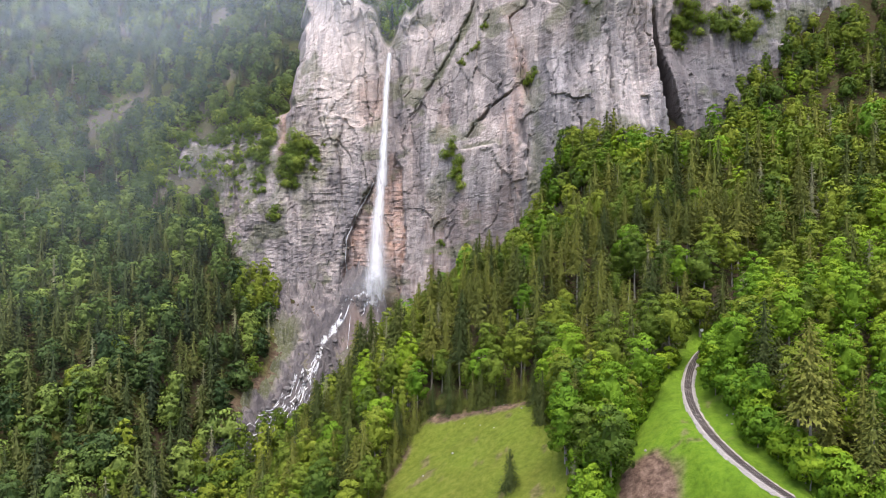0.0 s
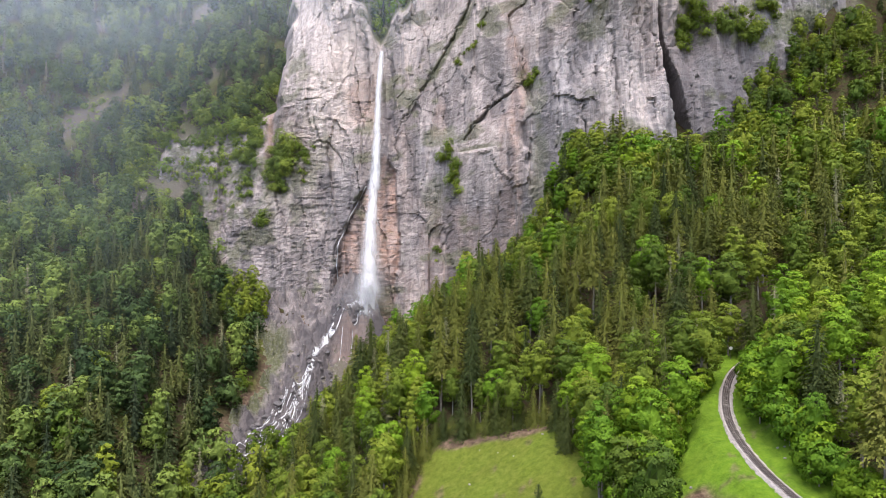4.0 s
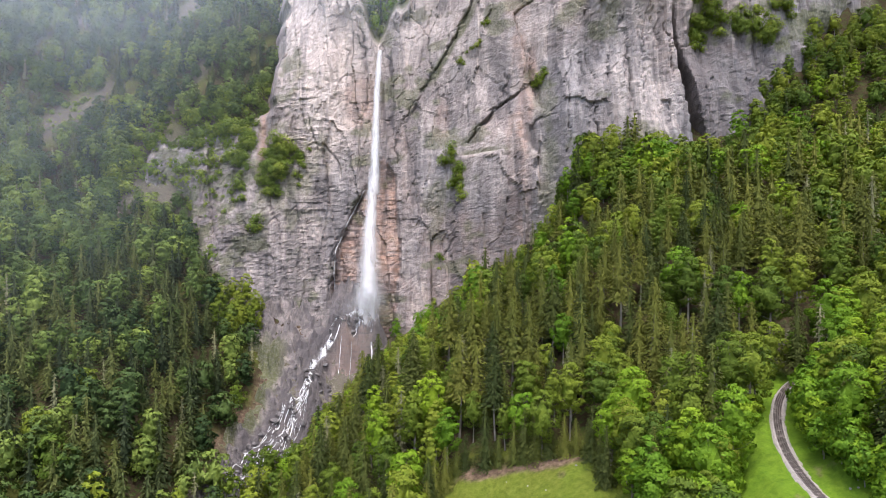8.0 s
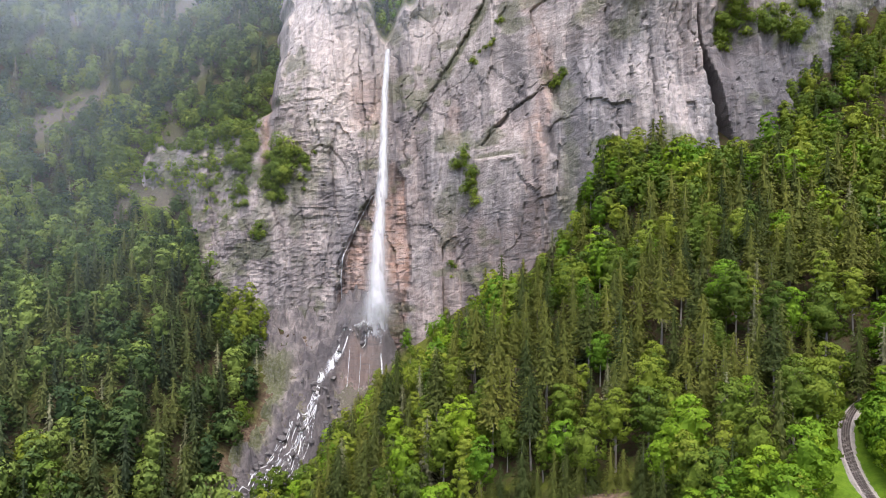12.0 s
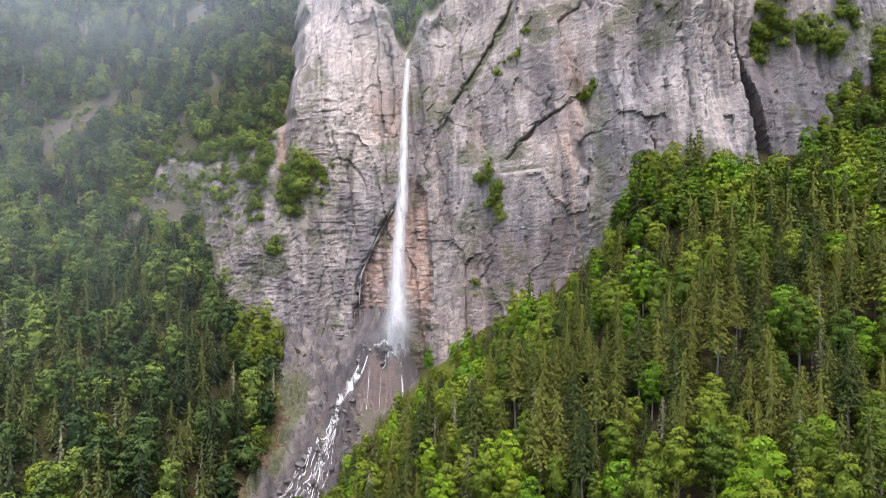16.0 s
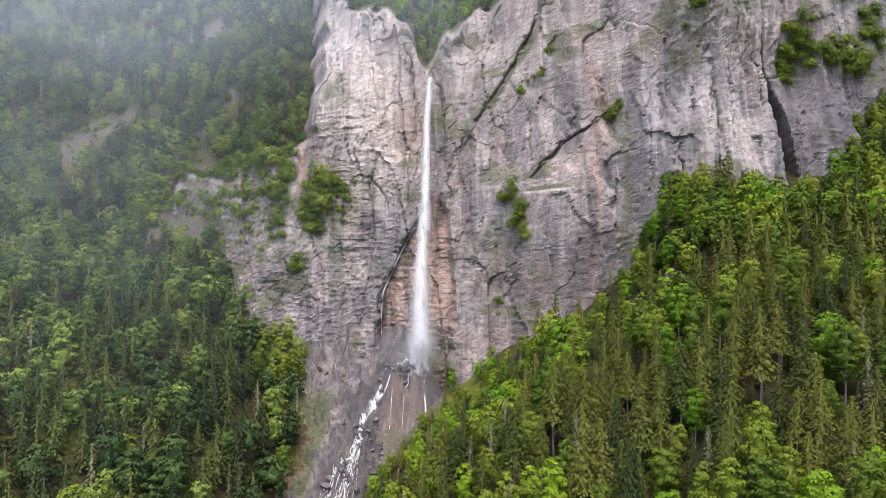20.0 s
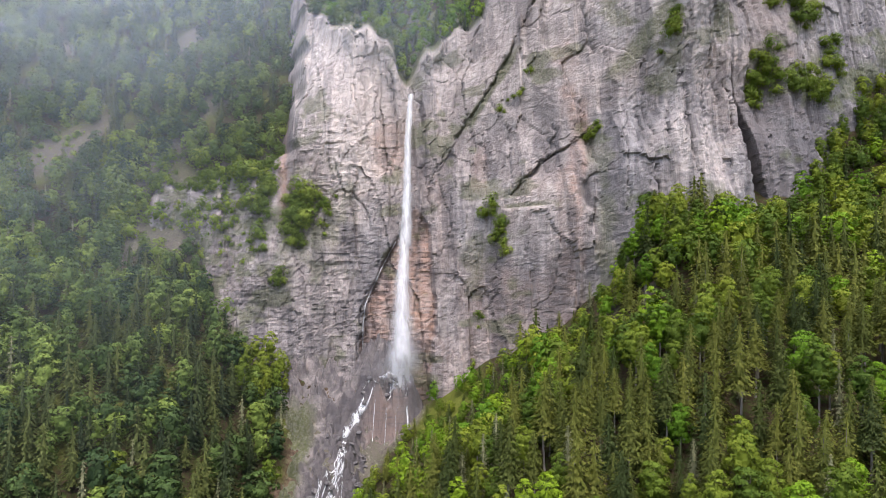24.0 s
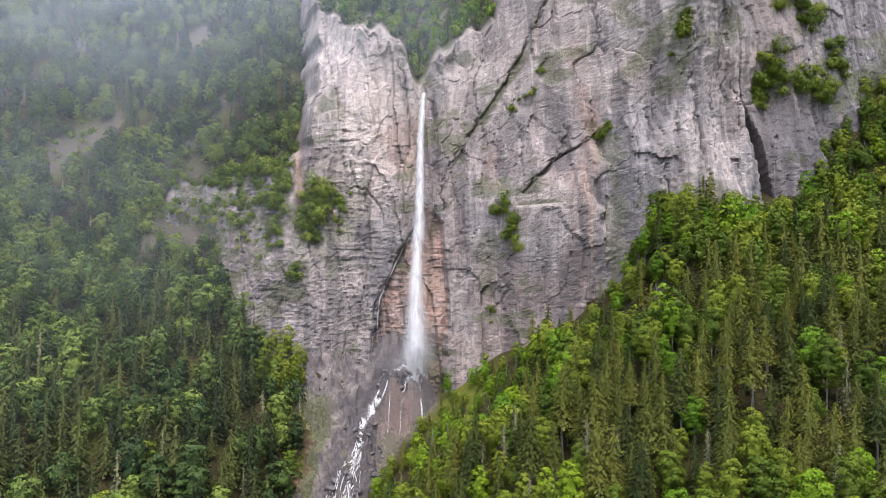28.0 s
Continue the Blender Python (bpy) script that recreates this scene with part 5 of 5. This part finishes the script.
thicket(82, 262, 3, 14, 12, 1.0, 0.3)
thicket(88, 285, 6, 6, 8, 1.1)
thicket(160, 285, 16, 9, 16, 1.2)
thicket(182, 262, 6, 10, 9, 1.1)
thicket(23, 250, 2, 10, 5, 0.7, 0.3)
thicket(12, 236, 2, 10, 5, 0.6, 0.5)
thicket(0, 120, 4, 6, 3, 0.6)
thicket(-160, 208, 45, 5, 50, 1.6, joined=True)
thicket(132, 238, 4, 8, 14, 0.8, joined=True)
verts, tint = [], []
small = [broad_crown(rng_of(260 + i), 5.0, 2.6, 0.0, 9, 150, 0.8, 0.25, 6) for i in range(3)]
for i, (px, pz, ps) in enumerate(LOW_GROWTH):
    a = rng.uniform(0, 6.28)
    co, si = math.cos(a), math.sin(a)
    p = small[i % 3]
    verts.append(np.stack([(p[:, 0] * co - p[:, 1] * si) * ps + px, (p[:, 0] * si + p[:, 1] * co) * ps + float(face_at(px, pz)) - 0.5, p[:, 2] * ps + pz - 1.0, p[:, 3] * co - p[:, 4] * si, p[:, 3] * si + p[:, 4] * co, p[:, 5]], 1))
    tint.append(np.full(len(p), rng.uniform()))
for i in range(150):
    px, py = (rng.uniform(-235, -112), rng.uniform(495, 555)) if i < 100 else (rng.uniform(-312, -260), rng.uniform(568, 600))
    pz = float(ground_at(np.array(px), np.array(py)))
    if i < 100 and not 150 < pz < 240:
        continue
    ps, p = 0.25 + 0.9 * rng.uniform() ** 2, small[i % 3]
    verts.append(np.stack([p[:, 0] * ps + px, p[:, 1] * ps + py, p[:, 2] * ps + pz - 0.5, p[:, 3], p[:, 4], p[:, 5]], 1))
    tint.append(np.full(len(p), rng.uniform()))
for i in range(46):
    px, py = rng.uniform(-226, -192), rng.uniform(512, 550)
    ps, p = rng.uniform(0.9, 2.4), small[i % 3]
    pz = float(ground_at(np.array(px), np.array(py)))
    verts.append(np.stack([p[:, 0] * ps + px, p[:, 1] * ps + py, p[:, 2] * ps + pz - 0.6, p[:, 3], p[:, 4], p[:, 5]], 1))
    tint.append(np.full(len(p), rng.uniform()))
verts = np.concatenate(verts)
ob = link_mesh("scrub", verts, np.arange(len(verts)).reshape(-1, 3), BUSH, {"tint": np.concatenate(tint)})
tagged(ob, "light green scrub and small trees on the broken rock band", "shrub", kind="stuff")

# wood in the ravine above the fall and on the heights
rng = np.random.default_rng(33)
x, z = rng.uniform(-110, 40, 900), rng.uniform(270, 375, 900)
ok = z > notch(x) + 3
x, z = x[ok], z[ok]
y = face_at(x, z)
keep = []
for i in range(len(x)):
    if all((x[i] - x[j]) ** 2 + (z[i] - z[j]) ** 2 > 16 for j in keep):
        keep.append(i)
x, y, z = x[keep], y[keep], z[keep]
# The ravine's trees take the same leaf copies with painted shade.
far_wood("wood_above_the_fall", "trees filling the ravine above the waterfall", x, y, z - 1.5, choose(x, y, rng), rng.uniform(0.45, 0.8, len(x)), rng, {"beech": SHADED_BEECH, "spruce": SHADED_SPRUCE})

# trees on the ledge beside the gully
for x, y, s, key, shape in ((-113, 437, 1.05, "beech", 1), (-107, 434, 0.95, "beech", 3), (-110, 431, 0.8, "beech", 2), (-116, 431, 0.9, "beech", 0), (-104, 430, 0.55, "beech", 4), (-120, 436, 0.85, "beech", 1), (-125, 428, 0.95, "beech", 3), (-119, 424, 0.9, "beech", 2), (-113, 424, 0.85, "beech", 0), (-130, 433, 0.9, "beech", 4), (-108, 426, 0.75, "beech", 1), (-124, 418, 0.9, "beech", 0), (-117, 415, 0.8, "beech", 3)):
    near_tree(key, shape, "leafy green beech on a ledge above the gully", Matrix.LocRotScale((x, y, float(ground_at(np.array(x), np.array(y))) - 0.4), Euler((0, 0, x)), (s, s, s)))

# ---- the railway ----
railway = new("railway_track")
tagged(railway, "single narrow-gauge rack railway track curving on pale gravel", "railway")
tang = np.gradient(RAIL, axis=0)
tang /= np.hypot(tang[:, 0], tang[:, 1])[:, None]
SIDE = np.stack([-tang[:, 1], tang[:, 0]], 1)


def along(name, profile, mat, label=""):
    """A bar swept along the line; profile: offset and height pairs."""
    v = [np.stack([RAIL[:, 0] + SIDE[:, 0] * o, RAIL[:, 1] + SIDE[:, 1] * o, RAIL_Z + h], 1) for o, h in profile]
    ob = link_mesh(name, np.stack(v, 1).reshape(-1, 3), sheet_faces(len(RAIL), len(profile)), mat, parent=railway)
    return tagged(ob, label)


jag = RNG.normal(0, 0.07, (len(RAIL), 9))
offsets = (-1.95, -1.65, -1.35, -0.7, 0.0, 0.7, 1.35, 1.65, 1.95)
heights = (-0.55, -0.25, -0.02, 0.0, 0.0, 0.0, -0.02, -0.25, -0.55)
v = [np.stack([RAIL[:, 0] + SIDE[:, 0] * (o + 2 * jag[:, k] * (abs(o) > 1.6)), RAIL[:, 1] + SIDE[:, 1] * (o + 2 * jag[:, k] * (abs(o) > 1.6)), RAIL_Z + h + jag[:, k]], 1) for k, (o, h) in enumerate(zip(offsets, heights))]
tagged(link_mesh("ballast", np.stack(v, 1).reshape(-1, 3), sheet_faces(len(RAIL), 9), BALLAST, parent=railway), "pale grey gravel bed")
for o in (-0.5, 0.5):
    along("rail", ((o - 0.07, 0.12), (o - 0.035, 0.30), (o + 0.035, 0.30), (o + 0.07, 0.12)), STEEL, "rusty steel rail")
along("rack_bar", ((-0.06, 0.12), (-0.05, 0.26), (0.05, 0.26), (0.06, 0.12)), STEEL, "toothed rack bar between the rails")
bm = bmesh.new()
bmesh.ops.create_cube(bm, size=1.0, matrix=Matrix.Diagonal((1.9, 0.26, 0.2, 1)))
bmesh.ops.bevel(bm, geom=bm.edges[:], offset=0.02, segments=1)
sleeper = bpy.data.meshes.new("sleeper")
bm.to_mesh(sleeper)
bm.free()
sleeper.materials.append(TIMBER)
for i in range(0, len(RAIL), 1):
    ob = new("sleeper", sleeper)
    ob.parent = railway
    ob.matrix_basis = pose(RAIL[i, 0], RAIL[i, 1], RAIL_Z[i] + 0.06, 0, 0, math.degrees(math.atan2(SIDE[i, 1], SIDE[i, 0])))


# ---- bushes along the line and the meadows' edges ----
rng = np.random.default_rng(41)
for i in range(0, len(RAIL), 5):
    if RAIL[i, 1] > 214:
        continue
    for k in range(2):
        d = -rng.uniform(6.2, 11.5)
        bx, by = RAIL[i, 0] - d, RAIL[i, 1]
        s = rng.uniform(0.65, 1.2)
        near_tree("bush", int(rng.integers(3)), "low leafy broadleaf tree beside the railway", Matrix.LocRotScale((bx, by + rng.uniform(-2, 2), float(ground_at(np.array(bx), np.array(by))) - 0.4), Euler((0, 0, rng.uniform(0, 6))), (s, s, s)))
for (ax, ay), (bx, by) in zip(MEADOW[:5], MEADOW[1:6]):
    n = int(math.hypot(bx - ax, by - ay) / 4)
    for k in range(n):
        f = (k + rng.uniform(0.2, 0.8)) / n
        px, py = ax + (bx - ax) * f, ay + (by - ay) * f + 2.5
        s = rng.uniform(0.4, 0.75)
        near_tree("spruce", 2 if k % 2 else 4, "young dark spruce with branches down to the grass", Matrix.LocRotScale((px, py, float(ground_at(np.array(px), np.array(py))) - 0.4), Euler((0, 0, rng.uniform(0, 6))), (s, s, s)))
s = 0.52
near_tree("spruce", 4, "lone slim spruce standing in the meadow", Matrix.LocRotScale((18, 185, float(ground_at(np.array(18.0), np.array(185.0))) - 0.2), Euler((0, 0, 1)), (s * 1.15, s * 1.15, s)))


# ---- mist and haze ----
def haze_sheet(name, x0, x1, z0, z1, y_of, cover, label):
    """A thin uneven sheet that stands in for mist and air haze before the slope; denser upwards, fading at its rims."""
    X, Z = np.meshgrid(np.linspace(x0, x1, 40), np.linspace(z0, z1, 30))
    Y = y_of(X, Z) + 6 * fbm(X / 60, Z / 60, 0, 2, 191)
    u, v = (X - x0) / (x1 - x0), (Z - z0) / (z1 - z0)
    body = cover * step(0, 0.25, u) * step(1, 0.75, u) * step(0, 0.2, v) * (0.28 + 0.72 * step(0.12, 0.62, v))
    ob = link_mesh(name, np.stack([X, Y, Z], -1).reshape(-1, 3), sheet_faces(*X.shape), MIST_HAZE, {"body": body}, smooth=True)
    return tagged(ob, label, "mist", kind="stuff")


def before_west(x, z):
    return 430 + 0.85 * (z - 150) - 30 + 0.10 * (-200 - x)


haze_sheet("mist", -680, -60, 60, 520, lambda x, z: before_west(x, z) - 45, 0.27, "thin bluish sheet standing in for haze and mist over the high forest")
haze_sheet("mist", -680, -85, 190, 560, lambda x, z: before_west(x, z) + 40, 0.17, "thin bluish sheet standing in for haze and mist over the high forest")
haze_sheet("mist", -230, 20, 222, 420, lambda x, z: 450 + 0.12 * (z - 250), 0.3, "thin bluish sheet standing in for mist and haze at the top of the rock wall")
haze_sheet("mist", -60, 330, 265, 420, lambda x, z: 345 - 0.05 * x + 0.1 * (z - 250), 0.2, "thin bluish sheet standing in for mist and haze at the top of the rock wall")


def puff(x, y, z, rx, rz, cover):
    """Spray thrown up where the water strikes: a bowed, ragged sheet."""
    U, V = np.meshgrid(np.linspace(-1, 1, 17), np.linspace(-1, 1, 17))
    r = np.hypot(U, V)
    body = cover * step(1.0, 0.1, r + 0.25 * fbm(U * 2 + x, V * 2, 0, 3, 201))
    ob = link_mesh("spray_cloud", np.stack([x + U * rx, y - 4 * (1 - r), z + V * rz], -1).reshape(-1, 3), sheet_faces(17, 17), SPRAY, {"body": body}, fall, smooth=True)
    return tagged(ob, "white cloud of fine spray")


puff(-43, 430, 100, 12, 16, 0.32)
puff(-42, 433, 107, 10, 26, 0.3)
puff(-35, 428, 95, 9, 14, 0.1)
puff(-53, 427, 93, 12, 9, 0.12)


# ---- the mown meadow and the pasture ----
PX, PY = np.meshgrid(np.arange(-48, 104, 0.9), np.arange(72, 244, 0.9))
rag = 3.0 * fbm(PX / 9, PY / 9, 0, 4, 5)
turf = (inside(PX + rag * 0.35, PY + rag * 0.35, MEADOW) | inside(PX + rag * 0.3, PY + rag * 0.3, PASTURE)).astype(float)
PZ = ground_at(PX, PY)
terrace = 0.10 * np.sin(PZ * 2.6 + 3 * fbm(PX / 20, PY / 20, 0, 2, 211))
d = np.full(PX.shape, 1e9)
for a in range(0, len(RAIL), 3):
    d = np.minimum(d, np.hypot(PX - RAIL[a, 0], PY - RAIL[a, 1]))
PZ = np.where(turf > 0, PZ + 0.25 + terrace + 0.12 * fbm(PX / 2.2, PY / 2.2, 0, 3, 221), PZ - 0.8) - 0.9 * step(2.9, 1.8, d)
dryness = np.where(PX < 35, 0.85, 0.08) + 0.12 * fbm(PX / 8, PY / 8, 0, 3, 231)
soil = step(10, 7.5, np.hypot(PX - 46.5, (PY - 160) / 1.2) + rag * 0.5)
soil = np.maximum(soil, 0.95 * step(2.6, 0.8, off_line(PX, PY, MEADOW[2:5]) + rag * 0.5))
soil = np.maximum(soil, 0.8 * step(2.2, 0.6, off_line(PX, PY, MEADOW[:2]) + rag * 0.5))
soil = np.maximum(soil, 0.55 * step(0.75, 1.0, fbm(PX / 5, PY / 5, 0, 3, 241)))
meadow = link_mesh("meadow", np.stack([PX, PY, PZ], -1).reshape(-1, 3), sheet_faces(*PX.shape), GROUND, {"grass": np.ones(PX.shape), "dry": np.clip(dryness, 0, 1), "earth": soil, "scree": np.zeros(PX.shape)}, smooth=True)
tagged(meadow, "mown green meadow and lush pasture with bare earth at the edges", "meadow", kind="structure")

rng = np.random.default_rng(51)
PALE = plain_material("pale_fieldstone", (0.16, 0.15, 0.135), (0.34, 0.32, 0.29), 1.5, 0.9, relief=0.5)
pebbles = [m.copy() for m in shapes[:2]]
for m in pebbles:
    m.name = "field_stone"
    m.materials.clear()
    m.materials.append(PALE)
for i, (px, py) in enumerate(((3, 214), (12, 221), (16, 216), (20, 226), (-6, 211), (7, 227), (25, 219), (71, 172), (72, 171), (70.5, 168), (50, 170))):
    r = rng.uniform(0.16, 0.36)
    ob = new("field_stone", pebbles[i % 2])
    ob.matrix_basis = Matrix.LocRotScale((px, py, float(ground_at(np.array(float(px)), np.array(float(py)))) + 0.25 + 0.2 * r), Euler((0, 0, i)), (r, r, r))
    tagged(ob, "small pale stone lying in the grass", "stone", "stones in the meadow")

# ---- sign at the bend ----
sign = new("sign_post")
tagged(sign, "small round white sign on a grey post beside the track", "sign")
sx, sy = 86.0, 229.0
sz = float(ground_at(np.array(sx), np.array(sy)))
bm = bmesh.new()
bmesh.ops.create_cone(bm, cap_ends=True, segments=10, radius1=0.07, radius2=0.06, depth=3.4, matrix=Matrix.Translation((sx, sy, sz + 1.7)))
part("post", bm, STEEL, sign)
bm = bmesh.new()
bmesh.ops.create_cone(bm, cap_ends=True, segments=24, radius1=0.55, radius2=0.55, depth=0.05, matrix=Matrix.Translation((sx, sy - 0.1, sz + 3.4)) @ Matrix.Rotation(radians(90), 4, "X"))
bmesh.ops.bevel(bm, geom=bm.edges[:], offset=0.01, segments=1)
WHITE = plain_material("white_paint", (0.72, 0.72, 0.70), (0.82, 0.82, 0.80), 3.0, 0.5, relief=0.05)
part("disc", bm, WHITE, sign, "round white sign plate")

# sparse grey trees by the bend and on the spur
for x, y, s, shape in ((72, 221, 0.75, 0), (69, 219, 0.62, 1), (-24, 292, 1.0, 0), (-30, 300, 0.95, 1), (-18, 300, 0.9, 0), (-35, 312, 0.95, 1), (-38, 296, 0.9, 0), (-28, 318, 0.9, 1), (33, 172, 0.55, 1)):
    near_tree("pale", shape, KINDS["pale"]["labels"][0], Matrix.LocRotScale((x, y, float(ground_at(np.array(float(x)), np.array(float(y)))) - 0.4), Euler((0, 0, x)), (s, s, s)))

# ---- trees between the two meadows and on the ledge under the wall ----
rng = np.random.default_rng(61)
for i in range(26):
    f = i / 25
    px, py = 30.5 + 13 * f + rng.uniform(-3.0, 3.0), 146 + 52 * f + rng.uniform(-2, 2)
    py = float(np.clip(py, 140, 212))
    s = rng.uniform(0.7, 1.25)
    near_tree("bush", int(rng.integers(3)), "leafy bright green young tree between the meadows", Matrix.LocRotScale((px, py, float(ground_at(np.array(px), np.array(py))) - 0.4), Euler((0, 0, rng.uniform(0, 6))), (s, s, s * 1.15)))
for px, py, s, key, shape in ((33, 214, 0.85, "maple", 0), (35, 206, 0.9, "beech", 1), (33.5, 198, 0.8, "maple", 2), (36, 191, 0.85, "spruce", 4), (34, 186, 0.75, "maple", 4), (37, 181, 0.7, "beech", 2), (41, 192, 0.8, "maple", 1), (43, 200, 0.8, "spruce", 2), (46, 208, 0.85, "beech", 0), (34, 175, 0.5, "maple", 2)):
    near_tree(key, shape, "tall leafy tree in the copse between the meadows" if key != "spruce" else "full dark spruce in the copse between the meadows", Matrix.LocRotScale((px, py, float(ground_at(np.array(float(px)), np.array(float(py)))) - 0.4), Euler((0, 0, px)), (s, s, s)))
for i in range(40):
    px, py = rng.uniform(48, 92), rng.uniform(338, 364)
    if py > float(cliff_line(np.array(px), np.array(170.0))) - 5:
        continue
    key = ("beech", "beech", "maple", "spruce")[i % 4]
    s = rng.uniform(0.65, 0.95)
    near_tree(key, int(rng.integers(5)), "leafy green tree on the ledge under the rock wall" if key != "spruce" else "dark spruce on the ledge under the rock wall", Matrix.LocRotScale((px, py, float(ground_at(np.array(px), np.array(py))) - 0.6), Euler((0, 0, rng.uniform(0, 6))), (s, s, s)))

for i in range(34):
    px, py = rng.uniform(-192, -122), rng.uniform(462, 512)
    if px > -150 and py > float(cliff_line(np.array(px), np.array(170.0))) - 2:
        continue
    s = rng.uniform(0.8, 1.7)
    near_tree("shrub", int(rng.integers(3)), "green shrub on the broken rocky slope", Matrix.LocRotScale((px, py, float(ground_at(np.array(px), np.array(py))) - 0.5), Euler((0, 0, rng.uniform(0, 6))), (s, s, s)))

for (ax, ay), (bx, by) in zip(PASTURE[1:5], PASTURE[2:6]):
    n = int(math.hypot(bx - ax, by - ay) / 3.6)
    for k in range(n):
        f = (k + rng.uniform(0.2, 0.8)) / n
        px, py = ax + (bx - ax) * f - 2.6, ay + (by - ay) * f + 1.2
        if px > 71:
            continue
        s = rng.uniform(0.55, 1.1)
        near_tree("bush", int(rng.integers(3)), "leafy bright green young tree at the pasture's edge", Matrix.LocRotScale((px, py, float(ground_at(np.array(px), np.array(py))) - 0.4), Euler((0, 0, rng.uniform(0, 6))), (s, s, s)))

for i in range(60):
    px, py = rng.uniform(-182, -100), rng.uniform(486, 545)
    g = float(ground_at(np.array(px), np.array(py)))
    if abs(px + 113) < 4 or not 160 < g < 250:
        continue
    s = rng.uniform(0.9, 1.9)
    near_tree("shrub", int(rng.integers(3)), "green shrub on the broken rocky slope", Matrix.LocRotScale((px, py, g - 0.5), Euler((0, 0, rng.uniform(0, 6))), (s, s, s)))

# trees where the spur runs up against the eastern wall
rng = np.random.default_rng(71)
for i in range(46):
    px = rng.uniform(150, 235)
    py = float(cliff_line(np.array(px), np.array(215.0))) + rng.uniform(-12, 7)
    s = rng.uniform(0.5, 0.85)
    near_tree("beech", int(rng.integers(5)), "green beech at the foot of the rock wall", Matrix.LocRotScale((px, py, float(ground_at(np.array(px), np.array(py))) - 0.8), Euler((0, 0, rng.uniform(0, 6))), (s, s, s)))
